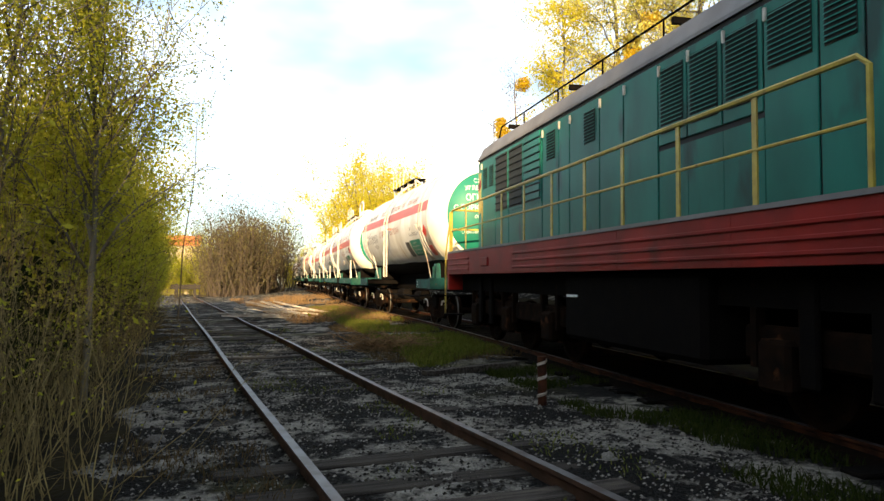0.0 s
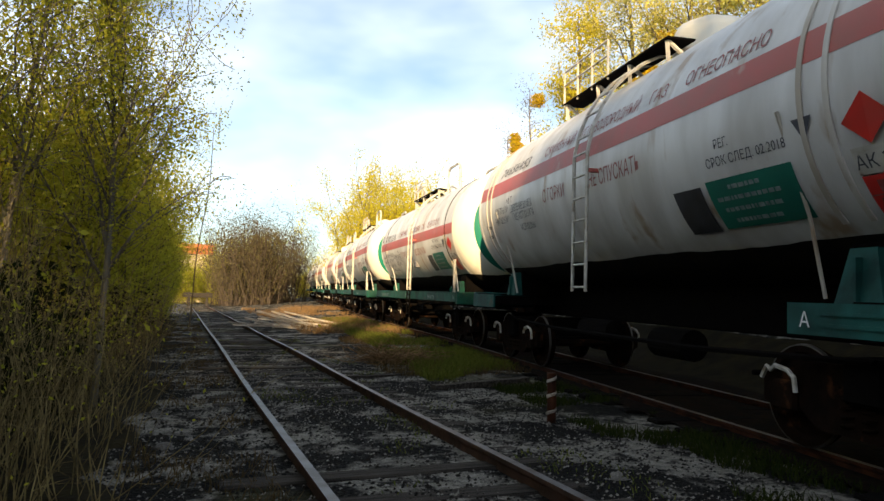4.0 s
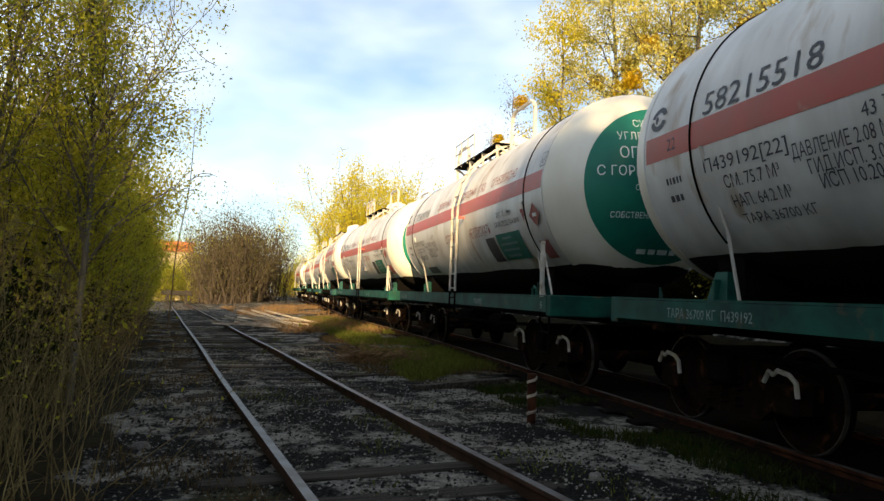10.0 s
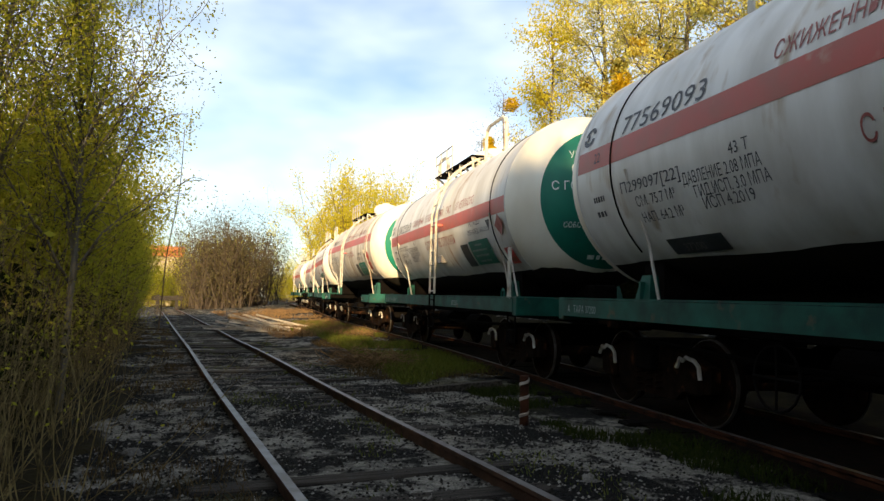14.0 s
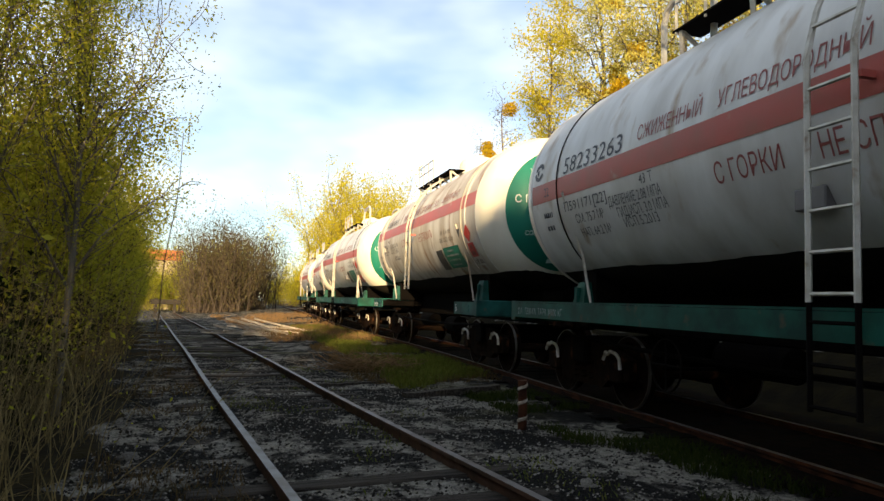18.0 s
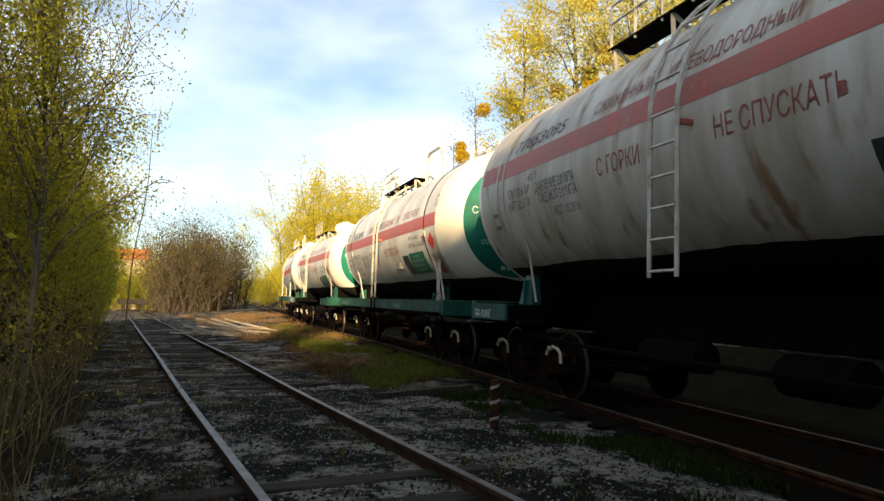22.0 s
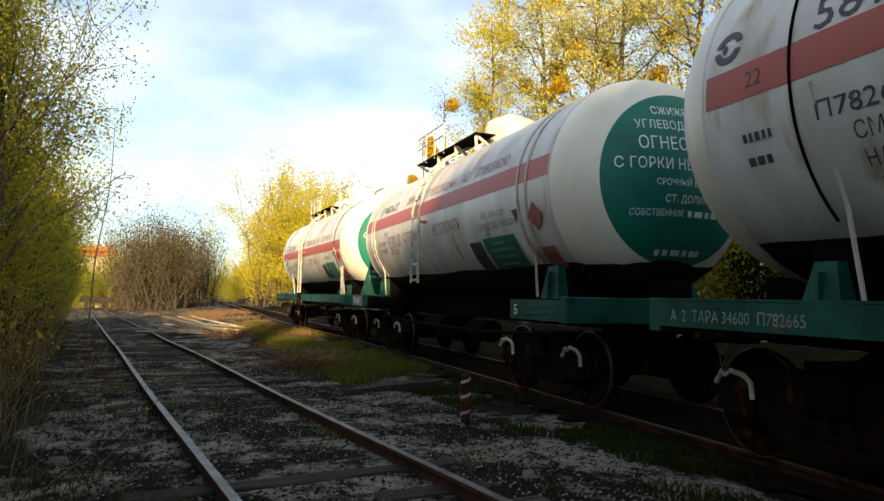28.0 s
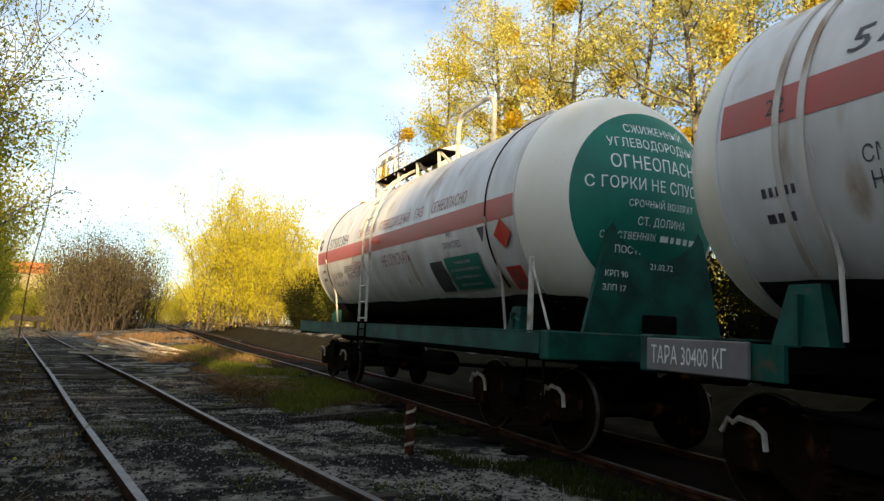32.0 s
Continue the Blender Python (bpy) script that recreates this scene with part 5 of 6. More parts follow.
def sticks(paths, radii, n=4):
    """Tapered limbs joined in one mesh: paths are lists of points."""
    V, F = [], []
    for pts, (r0, r1) in zip(paths, radii):
        pts = np.asarray(pts, float)
        k = len(pts)
        d = np.gradient(pts, axis=0)
        d /= np.linalg.norm(d, axis=1)[:, None] + 1e-9
        a = np.cross(d, (0.3, 0.2, 0.1) if abs(d[0][2]) > 0.5 else (0, 0, 1))
        a /= np.linalg.norm(a, axis=1)[:, None] + 1e-9
        b = np.cross(d, a)
        base = sum(len(x) for x in V)
        ang = 2 * np.pi * np.arange(n) / n
        r = np.linspace(r0, r1, k)[:, None, None]
        ring = pts[:, None, :] + r * (np.cos(ang)[None, :, None] * a[:, None, :] + np.sin(ang)[None, :, None] * b[:, None, :])
        V.append(ring.reshape(-1, 3))
        for i in range(k - 1):
            for j in range(n):
                F.append((base + i * n + j, base + i * n + (j + 1) % n, base + (i + 1) * n + (j + 1) % n, base + (i + 1) * n + j))
    return np.concatenate(V), F


def wander(rng, p, d, length, k, bend, up=0.0):
    """A limb that wanders from p along d."""
    pts, d = [np.array(p, float)], np.array(d, float) / np.linalg.norm(d)
    for _ in range(k):
        d = d + rng.normal(0, bend, 3)
        d[2] += up
        d /= np.linalg.norm(d)
        pts.append(pts[-1] + d * length / k)
    return pts


def mesh_part(name, vf, material, parent, label=""):
    me = soup(vf[0].tolist() if hasattr(vf[0], "tolist") else vf[0], vf[1].tolist() if hasattr(vf[1], "tolist") else vf[1], material)
    return part(name, me, material, parent, label)


def make_shrub(seed, height, stems, leaves, leafsize, leafmat, bare=0.35, lean=0.22, label="young willow with yellow-green leaves and bare lower stems", name="willow", spread=0.9, radius=0.016, barkmat="twig", category="shrub", leafspread=0.16, far=False, sides=3, clump=1.5):
    """Many thin stems from one stool; leaves on the upper part."""
    rng = np.random.default_rng(seed)
    t = thing(name, label, category, "willow thicket")
    paths, radii, tips = [], [], []
    for _ in range(stems):
        a, r = rng.uniform(0, 2 * np.pi), spread * rng.random() ** 0.5
        p = (r * np.cos(a), r * np.sin(a), -0.1)
        d = (rng.normal(0, lean), rng.normal(0, lean), 1)
        h = height * rng.uniform(0.6, 1.05)
        st = wander(rng, p, d, h, 8, 0.10, 0.03)
        r0 = radius * rng.uniform(0.6, 1.4)
        paths.append(st)
        radii.append((r0, r0 * 0.25))
        for q in range(2, 9):
            if rng.random() < 0.75:
                dd = np.array(st[q]) - np.array(st[q - 1])
                tw = wander(rng, st[q], dd / np.linalg.norm(dd) + rng.normal(0, 0.55, 3), h * rng.uniform(0.10, 0.24), 4, 0.15, 0.05)
                paths.append(tw)
                radii.append((r0 * 0.4, r0 * 0.15))
                if q >= 8 * bare:
                    tips += tw[1:]
        tips += [s for k, s in enumerate(st) if k >= 8 * bare]
    mesh_part("branchwork", sticks(paths, radii, sides), barkmat, t)
    mesh_part("foliage", leaf_cloud(rng, tips, leafspread, leaves, leafsize, 0.0, far, clump), leafmat, t)
    return t


def make_tree(seed, height, leafmat, leaves, leafsize, label, name="tree", trunk_r=0.16, crown_from=0.35, limbs=26, limb_len=0.28, group="", balls=0, sparse=0.45, lean=0.0, barkmat="bark", upward=0.5, far=False, clump=1.5):
    """A tapered trunk with rising limbs, branchlets and a loose crown; balls: mistletoe in the crown."""
    rng = np.random.default_rng(seed)
    t = thing(name, label, "tree", group)
    tr = wander(rng, (0, 0, -0.2), (lean, 0.02, 1), height, 12, 0.035, 0.01)
    mesh_part("trunk", sticks([tr], [(trunk_r, trunk_r * 0.12)], 8), barkmat, t)
    paths, radii, tips = [], [], []
    for i in range(limbs):
        q = crown_from + (1 - crown_from) * (i + rng.random()) / limbs
        k = q * 12
        p = np.array(tr[int(min(k, 11))]) * (1 - k % 1) + np.array(tr[int(min(k, 11)) + 1]) * (k % 1)
        a = rng.uniform(0, 2 * np.pi)
        ll = height * limb_len * (1.15 - q * 0.75) * rng.uniform(0.6, 1.2)
        li = wander(rng, p, (np.cos(a), np.sin(a), upward), ll, 6, 0.14, 0.04)
        r0 = trunk_r * (1 - q) * 0.45 + min(0.012, trunk_r * 0.12)
        paths.append(li)
        radii.append((r0, r0 * 0.2))
        tips += li[2:]
        for q2 in range(1, 7):
            for _ in range(2):
                dd = np.array(li[q2]) - np.array(li[q2 - 1])
                tw = wander(rng, li[q2], dd / np.linalg.norm(dd) + rng.normal(0, 0.6, 3), ll * rng.uniform(0.15, 0.4), 4, 0.2, 0.02)
                paths.append(tw)
                radii.append((r0 * 0.3, 0.004))
                tips += tw[1:]
    mesh_part("branchwork", sticks(paths, radii), barkmat, t)
    mesh_part("crown", leaf_cloud(rng, tips, sparse, leaves, leafsize, 0.2, far, clump), leafmat, t)
    for k in range(balls):
        p = np.array(tips[rng.integers(0, len(tips))]) if barkmat == "bark" else np.array((0.5 - k * 1.4, 0.2, 12.4 - 3.1 * k))
        tagged(mesh_part("mistletoe", leaf_cloud(rng, [p], 0.24, 700, 0.15), "mistle", t, "round golden clump of mistletoe"), kind="stuff")
    return t


def place(t, x, y, rz=0.0, s=1.0):
    t.matrix_world = Matrix.Translation((x, y, ground_z(x, y) if abs(x) < 60 and y < 150 else 0.3)) @ Matrix.Rotation(rz, 4, "Z")
    if s != 1.0:
        t.scale = (s, s, s)
    return t


def put_copies(protos, spots):
    """The first use of a prototype is itself, later ones are copies."""
    used = set()
    for k, x, y, rz, s in spots:
        p = protos[k]
        if k in used:
            c = copy_thing(p, Matrix.Identity(4))
            place(c, x, y, rz)
        else:
            used.add(k)
            c = place(p, x, y, rz)
        c.scale = (s, s, s)


SHRUBS = [make_shrub(11 + i, 4.8, 30, 14000, 0.052, "leaf", bare=0.22, lean=0.15, spread=0.8, leafspread=0.22, far=True, barkmat="bush_twig") for i in range(3)]
SHRUBS += [make_shrub(21 + i, 2.1, (44, 52)[i], 300, 0.03, "leaf", bare=0.6, lean=0.30, radius=(0.0036, 0.0046)[i], label="tangle of thin bare willow shoots", name="willow_shoots", spread=0.6, barkmat="straw") for i in range(2)]
SHRUBS += [make_tree(31 + i, 7.4, "leaf", 27000, 0.037, "tall slender willow with small yellow-green leaves", "willow_tree", 0.042, 0.20, 40, 0.27, "willow thicket", sparse=0.13, upward=1.9, lean=(0.06, -0.02)[i]) for i in range(2)]
# out of view behind the eye; added to shade the near train
SHRUBS += [make_tree(35, 12.0, "leaf", 17000, 0.17, "tall dense willow out of view, there to cast shade", "willow_tree", 0.12, 0.06, 40, 0.30, "willow thicket", sparse=0.35, far=True)]
# added undergrowth whose near-black leaves stand in for shade in the thicket
SHRUBS += [make_shrub(29, 1.7, 46, 5200, 0.075, "bramble", bare=0.05, lean=0.4, radius=0.005, label="added undergrowth at the thicket's foot, near-black for shade", name="bramble", barkmat="humus", spread=0.9, leafspread=0.16, far=True)]
# out of view on the left; added to keep skylight off the tank flanks
SHRUBS += [make_tree(36, 9.0, "needle", 16000, 0.17, "dense dark green pine out of view, there to block skylight", "pine", 0.13, 0.06, 46, 0.26, "willow thicket", sparse=0.22, upward=0.1, far=True, barkmat="bark")]
rs = random.Random(5)
spots = []
for i in range(24):
    y = 9.5 + i * 1.45
    spots.append((i % 3, -1.75 + min(0.5, (y - 9) * 0.03) - rs.random() * 0.4, y + rs.random(), rs.random() * 6, 0.85 + 0.25 * rs.random()))
for i in range(24):
    spots.append((3 + (i % 3 > 0), -0.70 - 0.8 * rs.random(), 3.4 + i * 0.94, rs.random() * 6, 0.65 + 0.4 * rs.random()))
for i in range(10):
    spots.append((3 + i % 2, -1.6 - 1.2 * rs.random(), 3.6 + i * 0.7, rs.random() * 6, 1.0 + 0.5 * rs.random()))
for x, y, s, a in ((-0.90, 8.9, 1.05, 0.0), (-1.75, 8.0, 1.05, 0.6), (-1.1, 11.0, 1.05, 6.0), (-2.6, 7.4, 1.1, 5.1), (-2.1, 6.2, 0.9, 1.2)):
    spots.append((5 + len(spots) % 2, x, y, a, s))
# the unseen row of light-blocking pines
for x, y, s in ((-9.5, -1.0, 1.0), (-10.5, 1.5, 1.05), (-9.8, 4.0, 1.0), (-10.8, 6.4, 1.0), (-10.0, 9.0, 0.90), (-11.2, 11.4, 0.95), (-10.4, 14.0, 0.95), (-13.5, 0.0, 1.1), (-14.0, 4.5, 1.1), (-14.5, 9.0, 1.15), (-14.0, 13.0, 1.15)):
    spots.append((9, x, y, rs.random() * 6, 0.8 * s))
for i in range(13):
    y = 8.0 + i * 2.3
    spots.append((i % 3, -3.3 - rs.random() * 0.8, y + rs.random(), rs.random() * 6, 0.9 + 0.25 * rs.random()))
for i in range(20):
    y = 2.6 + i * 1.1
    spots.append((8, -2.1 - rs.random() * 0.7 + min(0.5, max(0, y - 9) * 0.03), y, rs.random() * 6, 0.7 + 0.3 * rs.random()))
# unseen willows: low ones shade the thicket's foot, tall ones the near train
for x, y, s in ((-3.0, -3.2, 1.0), (-4.4, -4.6, 1.15), (-5.6, -3.6, 1.15), (-6.8, -4.8, 1.25), (-8.2, -4.2, 1.25), (-9.6, -5.2, 1.3), (-4.9, -6.4, 1.25), (-7.4, -6.6, 1.3), (-10.6, -6.6, 1.35), (-12.2, -5.6, 1.35), (-13.6, -6.8, 1.35), (-2.2, -1.8, 0.7), (-3.6, -1.0, 0.7)):
    spots.append((7, x, y, rs.random() * 6, 0.33 * s))
for i in range(11):
    x, y = -25.0 + 2.4 * i, -22.0 - 1.4 * (i % 2)
    s = 0.66 if x < -13.5 else 1.04
    spots.append((7, x, y, rs.random() * 6, s * (1.10 + 0.12 * rs.random())))
    spots.append((7, x + 1.1, y - 3.0, rs.random() * 6, s * (1.16 + 0.12 * rs.random())))
put_copies(SHRUBS, spots)

# tall trees behind the train
TALL = [make_tree(41, 19, "leaf_pale", 15000, 0.105, "tall tree with sparse pale yellow spring leaves and mistletoe", "poplar", 0.24, 0.22, 34, 0.26, "trees behind the train", balls=5, sparse=0.34, far=True, clump=2.2),
        make_tree(42, 17, "leaf_yellow", 18000, 0.11, "tall golden-yellow tree in young leaf", "poplar", 0.20, 0.25, 34, 0.24, "trees behind the train", balls=3, sparse=0.36, far=True, clump=2.5),
        make_tree(43, 13, "leaf_brown", 1500, 0.10, "bare grey tree with balls of mistletoe", "bare_tree", 0.14, 0.25, 24, 0.20, "trees behind the train", balls=2, sparse=0.3, barkmat="twig")]
rs = random.Random(9)


def polar(deg, dist):
    return dist * math.sin(radians(deg)), dist * math.cos(radians(deg))


spots = []
for k, deg, dist, s in ((1, 32.5, 38, 1.0), (0, 36, 36, 1.05), (0, 39.5, 34, 1.05), (0, 43.5, 33, 1.0), (0, 48, 31, 1.0), (0, 53, 26, 1.0), (0, 57, 30, 1.1), (0, 62, 27, 1.05), (0, 68, 26, 1.0), (0, 75, 26, 1.0), (2, 26.4, 43, 0.85), (2, 28.2, 41, 1.0), (0, 84, 26, 1.0), (0, 95, 28, 1.0)):
    x, y = polar(deg, dist)
    spots.append((k, x, y, 0.0 if k == 2 else rs.random() * 6, s))
put_copies(TALL, spots)

# bushes ahead
BUSH = [make_shrub(51, 7.5, 60, 34000, 0.085, "leaf_yellow", bare=0.1, lean=0.24, spread=2.0, radius=0.03, label="large bush glowing in young yellow leaf", name="yellow_bush", leafspread=0.26, far=True, clump=1.6),
        make_shrub(52, 7.0, 120, 13000, 0.10, "leaf_brown", bare=0.05, lean=0.24, spread=2.4, radius=0.028, label="dense brown bush, still bare of leaves", name="brown_bush", barkmat="bush_twig", leafspread=0.40, far=True, clump=2.5),
        make_shrub(53, 6.0, 40, 16000, 0.12, "leaf", bare=0.1, lean=0.3, spread=2.0, radius=0.03, label="bush in fresh green spring leaf", name="green_bush", leafspread=0.42, far=True, clump=2.2),
        # scrub added behind the train, dark where the gaps lie in shade
        make_shrub(54, 6.0, 46, 15000, 0.13, "bramble", bare=0.02, lean=0.3, spread=2.0, radius=0.03, label="added scrub behind the train, leaves darkened for shade", name="scrub", barkmat="humus", leafspread=0.36, far=True)]
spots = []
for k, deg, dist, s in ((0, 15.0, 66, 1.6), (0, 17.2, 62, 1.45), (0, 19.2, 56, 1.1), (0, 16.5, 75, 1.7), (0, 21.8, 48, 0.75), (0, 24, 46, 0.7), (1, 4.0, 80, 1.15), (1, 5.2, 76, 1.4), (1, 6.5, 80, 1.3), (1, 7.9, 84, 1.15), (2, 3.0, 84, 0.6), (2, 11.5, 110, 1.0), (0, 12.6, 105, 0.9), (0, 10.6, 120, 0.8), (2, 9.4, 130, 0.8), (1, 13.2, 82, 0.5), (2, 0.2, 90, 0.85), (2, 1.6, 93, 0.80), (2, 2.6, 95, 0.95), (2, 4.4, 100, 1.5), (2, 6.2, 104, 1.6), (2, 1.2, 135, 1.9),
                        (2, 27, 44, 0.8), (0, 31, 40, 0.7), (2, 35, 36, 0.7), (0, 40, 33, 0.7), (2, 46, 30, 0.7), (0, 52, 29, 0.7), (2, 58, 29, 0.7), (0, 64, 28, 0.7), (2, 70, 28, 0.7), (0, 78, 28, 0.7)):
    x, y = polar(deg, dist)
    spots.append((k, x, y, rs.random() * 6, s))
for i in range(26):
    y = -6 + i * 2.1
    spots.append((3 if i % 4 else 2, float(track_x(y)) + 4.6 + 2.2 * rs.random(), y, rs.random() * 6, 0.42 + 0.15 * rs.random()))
put_copies(BUSH, spots)

# ---- small things on the ground ----
px, py = 4.02, 6.92
pt = thing("marker_post", "short wooden post with black and white spiral stripes", "post", m=pose(px, py, ground_z(px, py), 0, 0, 0))
bm = bmesh.new()
tube(bm, [(0, 0, -0.1), (0.004, 0, 0.25), (-0.004, 0, 0.56)], 0.052, 12)
part("shaft", bm, "rust", pt, "rotten brown wood")
for z in (0.06, 0.25, 0.42):
    part("stripe", tubes([[(0.036 * math.cos(a), 0.036 * math.sin(a), z + 0.016 * a) for a in np.linspace(0, 6.28, 17)]], 0.026, 6), "lumber", pt, "flaking white painted band")


def make_sleepers():
    me = to_mesh(bbox(-1.3, 1.3, -0.12, 0.12, -0.1, 0.0, bevel=0.015))
    me.materials.append(M["sleeper"])
    a = tagged(new("sleepers_empty_track"), "half-buried grey wooden sleepers of the empty track", "sleepers", kind="structure")
    rs = random.Random(3)
    for i in range(118):
        o = new("sleeper", me)
        o.parent = a
        o.matrix_world = pose((NEAR_RAIL + FAR_RAIL) / 2 + rs.uniform(-0.06, 0.06), -3 + i * 0.62 + rs.uniform(-0.04, 0.04), 0.040 + rs.uniform(-0.028, 0.016), rs.uniform(-2, 2), 0, rs.uniform(-2, 2))
    b = tagged(new("sleepers_train_track"), "wooden sleepers under the train's track, darkened for its shade", "sleepers", kind="structure")
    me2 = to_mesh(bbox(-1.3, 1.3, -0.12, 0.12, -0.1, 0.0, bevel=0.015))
    me2.materials.append(M["shade_sleeper"])
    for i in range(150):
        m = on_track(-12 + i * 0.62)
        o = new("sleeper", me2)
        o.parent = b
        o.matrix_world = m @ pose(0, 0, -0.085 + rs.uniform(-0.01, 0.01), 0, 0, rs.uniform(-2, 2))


make_sleepers()


# ---- grass, reeds, timber ----
def blades(rng, n, spot, h, width, lean=0.5):
    """Thin bent blades at the places that spot() gives."""
    V, F = [], []
    for _ in range(n):
        x, y = spot()
        z = ground_z(x, y) - 0.01
        a, hh = rng.uniform(0, 6.28), h * rng.uniform(0.4, 1.3)
        lx, ly = rng.normal(0, lean) * hh, rng.normal(0, lean) * hh
        wx, wy = width * math.cos(a), width * math.sin(a)
        k = len(V)
        V += [(x - wx, y - wy, z), (x + wx, y + wy, z), (x + lx * 0.4 + wx * 0.7, y + ly * 0.4 + wy * 0.7, z + hh * 0.6), (x + lx * 0.4 - wx * 0.7, y + ly * 0.4 - wy * 0.7, z + hh * 0.6), (x + lx, y + ly, z + hh)]
        F += [(k, k + 1, k + 2, k + 3), (k + 3, k + 2, k + 4)]
    return V, F


def patchy(rng, x0, x1, y0, y1, scale, cut, seed):
    """Random places in a strip, only where a broad noise is high; x0, x1 may lean on the train's track."""
    def f():
        while True:
            y = rng.uniform(y0, y1)
            a, b = x0(y) if callable(x0) else x0, x1(y) if callable(x1) else x1
            x = rng.uniform(a, b)
            if noise.noise(Vector((x * scale, y * scale, seed))) > cut:
                return x, y
    return f


rng = np.random.default_rng(77)
near_side = lambda y: float(track_x(y)) - 1.05
for nm, material, n, spot, h, wd, label in (
        ("grass", "grass", 26000, patchy(rng, lambda y: near_side(y) - 2.2, near_side, 10.5, 34, 0.5, -0.12, 1), 0.16, 0.008, "green spring grass in a strip beside the train"),
        ("weeds", "weed", 5200, patchy(rng, lambda y: near_side(y) - 1.3, near_side, 1.5, 10.5, 0.9, 0.05, 2), 0.11, 0.007, "low green weeds beside the track, darkened for shade"),
        ("dry_grass", "grass_dry", 7000, patchy(rng, lambda y: near_side(y) - 2.8, near_side, 11, 30, 0.6, 0.0, 5), 0.15, 0.006, "dry straw-coloured grass beside the train"),
        ("dry_reeds", "reed", 6500, patchy(rng, lambda y: 4.0 + (y - 24) * 0.02, near_side, 23, 60, 0.25, -0.1, 7), 0.24, 0.010, "brown dry reeds between the tracks"),
        ("verge_grass", "grass_dry", 4200, patchy(rng, -0.4, 0.75, 2.0, 30, 0.8, 0.1, 9), 0.09, 0.005, "sparse dry grass along the rail"),
        ("track_weeds", "grass", 1800, patchy(rng, 0.95, 3.4, 2.0, 22, 1.1, 0.22, 11), 0.05, 0.006, "tiny weeds among the sleepers")):
    v, f = blades(rng, n, spot, h, wd)
    tagged(new(nm, soup(v, f, material)), label, "grass", kind="stuff")


def make_reed_pile(x, y):
    rng = np.random.default_rng(4)
    paths = [wander(rng, (rng.normal(0, 0.26), rng.normal(0, 0.24), 0.02 + 0.24 * rng.random() ** 2), (rng.normal(0, 1), rng.normal(0, 1), 0.12), rng.uniform(0.3, 0.7), 4, 0.25, -0.06) for _ in range(240)]
    t = thing("reed_pile", "heap of cut dry reeds on the bare ground", "reed pile", m=pose(x, y, ground_z(x, y)))
    v, f = sticks(paths, [(0.007, 0.004)] * len(paths), 3)
    tagged(mesh_part("reed_mass", (v, f), "reed", t), kind="stuff")


make_reed_pile(4.0, 13.9)
make_reed_pile(4.35, 13.3)


def make_plank(x, y, z, l, w, h, rz, ry, label, material="lumber"):
    rng = np.random.default_rng(int(abs(x * 100 + y * 10)))
    bm = bmesh.new()
    rows = []
    for i in range(7):
        yy = -l / 2 + l * i / 6
        e = rng.normal(0, 0.008, 4)
        rows.append([bm.verts.new(p) for p in ((-w / 2 + e[0], yy, e[1]), (w / 2 + e[2], yy, e[1]), (w / 2 + e[2], yy, h + e[3]), (-w / 2 + e[0], yy, h + e[3]))])
    for u, v in zip(rows, rows[1:]):
        for j in range(4):
            bm.faces.new((u[j], u[(j + 1) % 4], v[(j + 1) % 4], v[j]))
    bm.faces.new(rows[0][::-1])
    bm.faces.new(rows[-1])
    me = to_mesh(bm)
    me.materials.append(M[material])
    o = tagged(new("plank", me), label, "plank", "scattered timber")
    o.matrix_world = pose(x, y, ground_z(x, y) + z, ry, 0, rz)


rs = random.Random(21)
for i in range(22):
    deg, dist = rs.choice(((7.4, 27.5), (8.6, 28.5), (10.2, 30.0), (9.0, 33.0), (11.6, 33.5)))
    x, y = dist * math.sin(radians(deg)) + rs.uniform(-0.5, 0.5), dist * math.cos(radians(deg)) + rs.uniform(-0.8, 0.8)
    ry = rs.uniform(-2, 13)
    ln = 1.3 + 2.2 * rs.random()
    make_plank(x, y, 0.03 + 0.5 * ln * math.sin(radians(abs(ry))), ln, 0.05 + 0.07 * rs.random(), 0.04 + 0.04 * rs.random(), rs.uniform(25, 150), ry, "pale weathered pole in a heap on dry reeds")
make_plank(4.45, 9.8, 0.0, 1.75, 0.16, 0.09, -80, 2, "dark rotten sleeper on the ground", "sleeper")
make_plank(3.15, 11.2, 0.0, 1.1, 0.10, 0.05, -75, 0, "dark rotten board on the ground", "sleeper")


def make_stones():
    for k in range(26):
        bm = bmesh.new()
        bmesh.ops.create_icosphere(bm, subdivisions=2, radius=1)
        for v in bm.verts:
            v.co *= 0.75 + 0.5 * noise.noise(v.co * 1.3 + Vector((k, 0, 0)))
        me = to_mesh(bm, True)
        me.materials.append(M["stone"])
        y = rs.uniform(2.5, 9)
        x = rs.choice((rs.uniform(2.7, 3.6), rs.uniform(3.3, float(track_x(y)) - 1.0), rs.uniform(-0.2, 0.7)))
        r = rs.uniform(0.025, 0.07) * (2.0 if k < 3 else 1.0)
        o = tagged(new("stone", me), "grey stone half sunk in the ground", "stone", "stones on the ground")
        o.matrix_world = Matrix.Translation((x, y, ground_z(x, y))) @ Matrix.Rotation(k, 4, "Z") @ Matrix.Diagonal((r, r * 0.8, r * 0.6, 1))


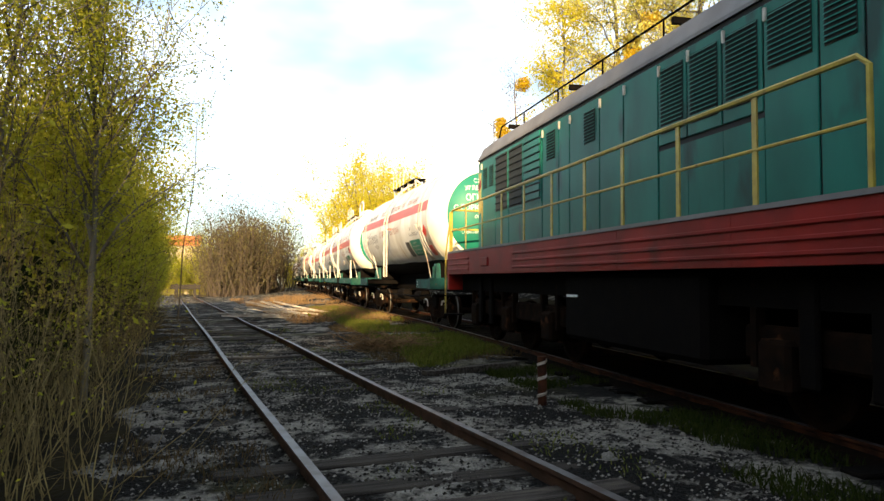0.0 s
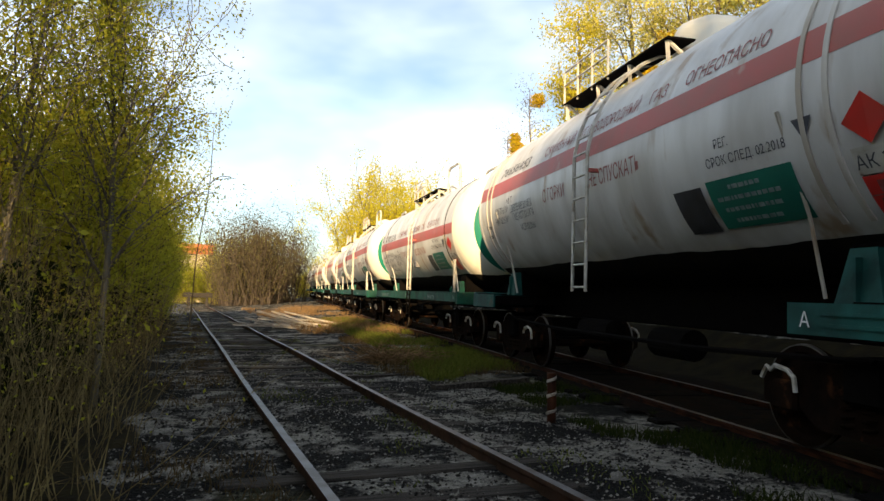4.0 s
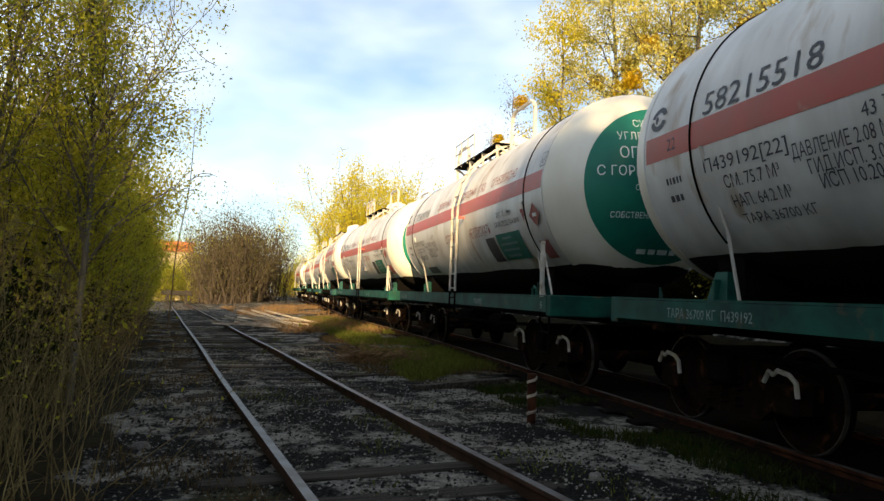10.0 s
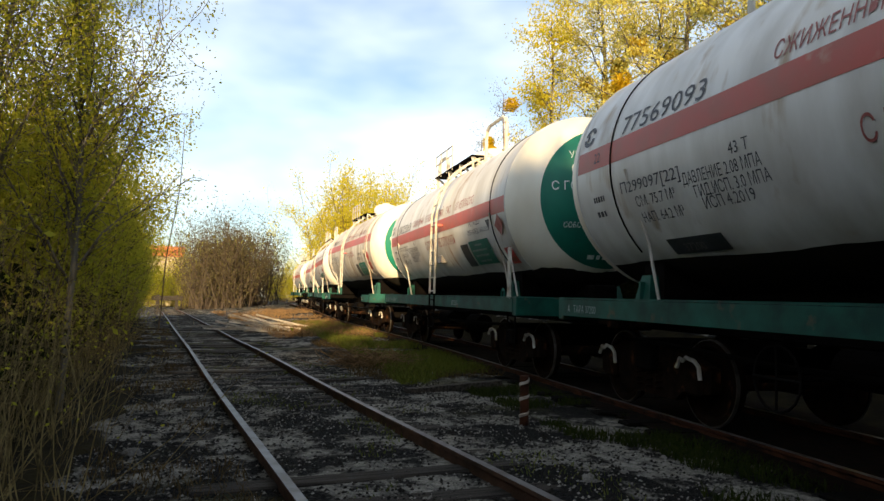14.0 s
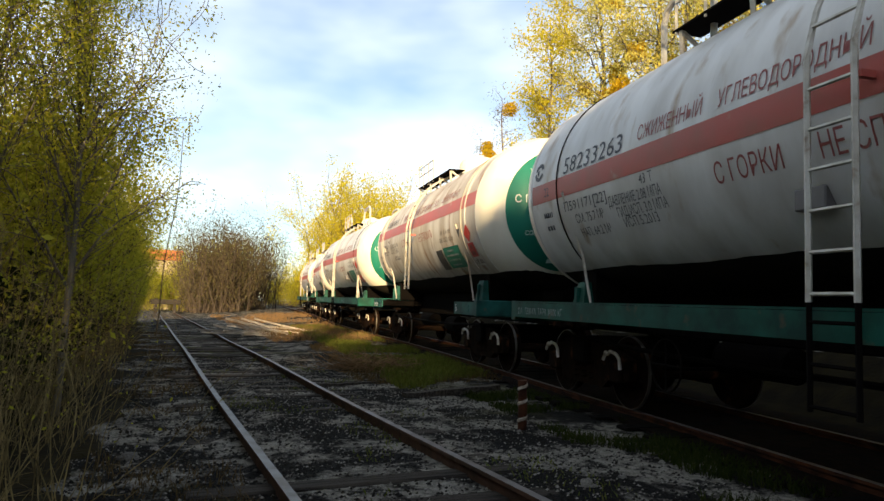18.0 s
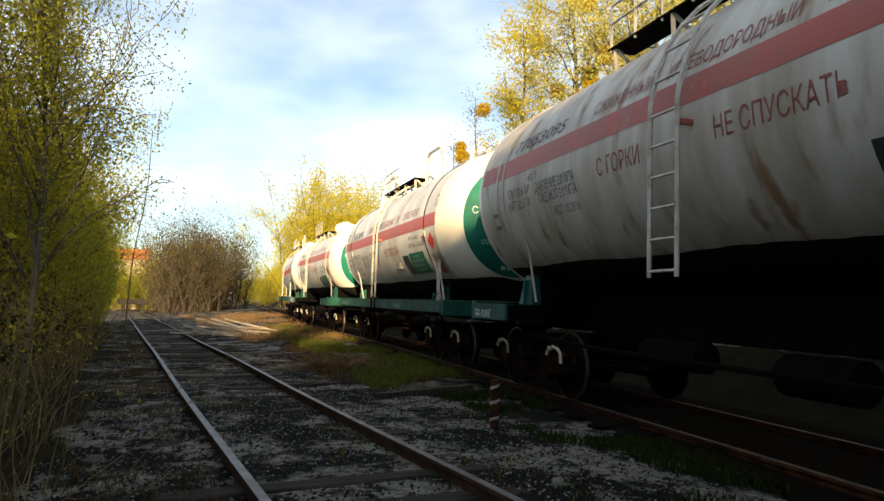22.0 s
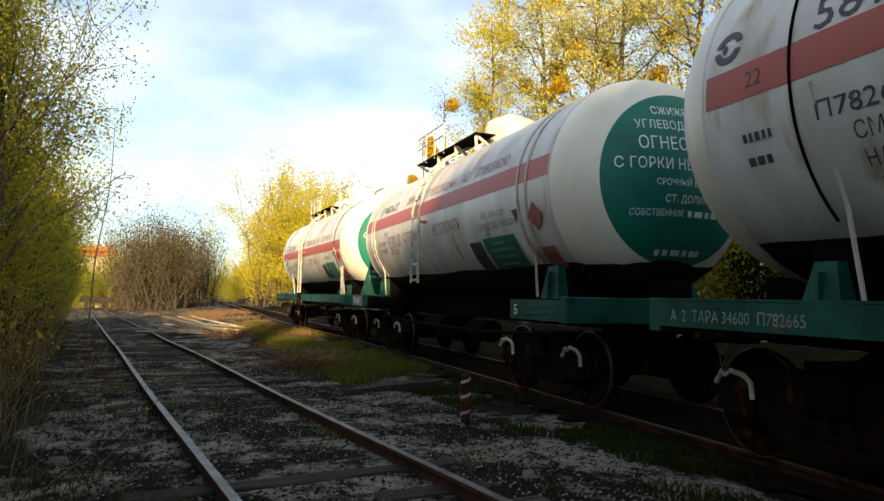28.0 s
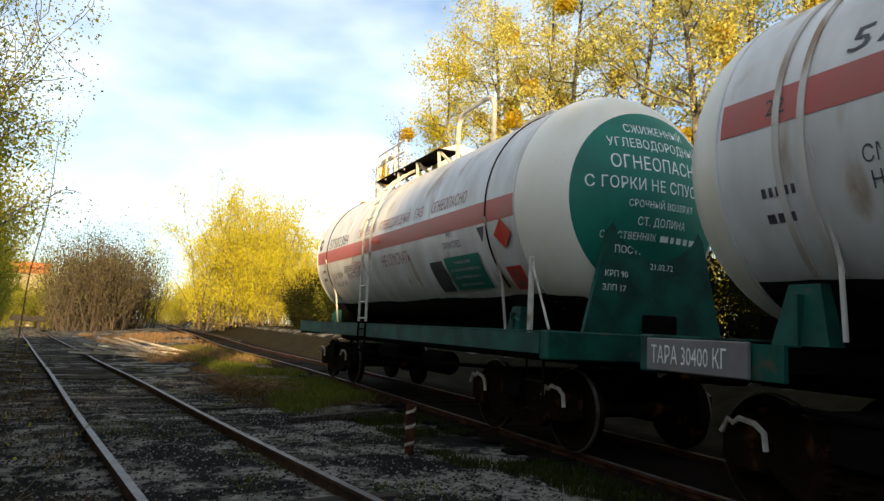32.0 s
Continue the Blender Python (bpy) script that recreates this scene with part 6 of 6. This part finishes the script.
make_stones()
for nm, material, n, lo, hi, label in (("cinders", "tar", 15000, 0.006, 0.024, "loose black cinders on the ground"), ("grit", "stone", 11000, 0.005, 0.020, "loose pale grit on the ground")):
    gv, gf = [], []
    for _ in range(n):
        y = 1.5 + 16 * rng.random() ** 1.5
        x = rng.uniform(-0.6, 4.6)
        r, z = rng.uniform(lo, hi), ground_z(x, y)
        k = len(gv)
        gv += [(x + r, y, z), (x - 0.5 * r, y + 0.8 * r, z), (x - 0.5 * r, y - 0.8 * r, z), (x + 0.2 * r, y, z + 0.8 * r)]
        gf += [(k, k + 1, k + 3), (k + 1, k + 2, k + 3), (k + 2, k, k + 3)]
    tagged(new(nm, soup(gv, gf, material)), label, "gravel", kind="stuff")

# a lone bare sapling leans over the verge
sp = thing("sapling", "lone thin bare sapling leaning over the rail", "sapling", m=pose(0.05, 14.0, ground_z(0.05, 14.0)))
srng = np.random.default_rng(8)
stem = [np.array((0.42 * (z / 4.6) ** 0.8 + 0.03 * math.sin(z * 2.3), 0.0, z)) for z in np.linspace(-0.05, 4.6, 14)]
mesh_part("stem", sticks([stem], [(0.016, 0.006)], 5), "twig", sp)
for q in (6, 8, 9, 11, 12):
    mesh_part("side_twig", sticks([wander(srng, stem[q], (srng.normal(0, 1), srng.normal(0, 1), 0.8), 0.4, 4, 0.2)], [(0.005, 0.002)], 4), "twig", sp)

# ---- what stands at the end of the empty track ----
h = thing("house", "far ochre house with an orange-red roof", "house", m=pose(2.0, 104, 0))
part("wall", bbox(-6, 2.0, 0, 6, -0.5, 7.0), "plaster", h)
part("roof", bbox(-6.4, 2.3, -0.5, 6.4, 7.55, 8.4, bevel=0.2), "brick", h)
part("eave", bbox(-6.2, 2.1, -0.3, 6.3, 7.0, 7.5), "brick", h)
for x in (-4.6, -2.4, -0.2, 1.6):
    part("window", bbox(x - 0.5, x + 0.5, -0.05, 0.02, 2.2, 3.8), "black", h)
b = thing("buffer_stop", "dark timber buffer stop at the end of the rails", "buffer stop", m=pose(1.66, 76.5, 0))
part("beam", bbox(-1.5, 1.5, -0.2, 0.2, 0.9, 1.4, bevel=0.03), "sleeper", b)
for x in (-0.9, 0.9):
    part("upright", bbox(x - 0.15, x + 0.15, -0.15, 0.15, -0.2, 1.5, bevel=0.03), "sleeper", b)


# ---- what moves ----
def motions():
    """The train rolls past: every vehicle follows the track, every wheelset turns with the way gone."""
    coarse = [i * 0.5 for i in range(65)]
    fine = [i / 6 for i in range(193)]
    for sigma, body, wheels in TRAIN:
        walk(body, [(t, on_track(sigma - float(gone(t)))) for t in coarse])
        for ws, y in wheels:
            walk(ws, [(t, pose(0, y, 0.475) @ Matrix.Rotation(float(gone(t)) / 0.475, 4, "X")) for t in fine])


motions()
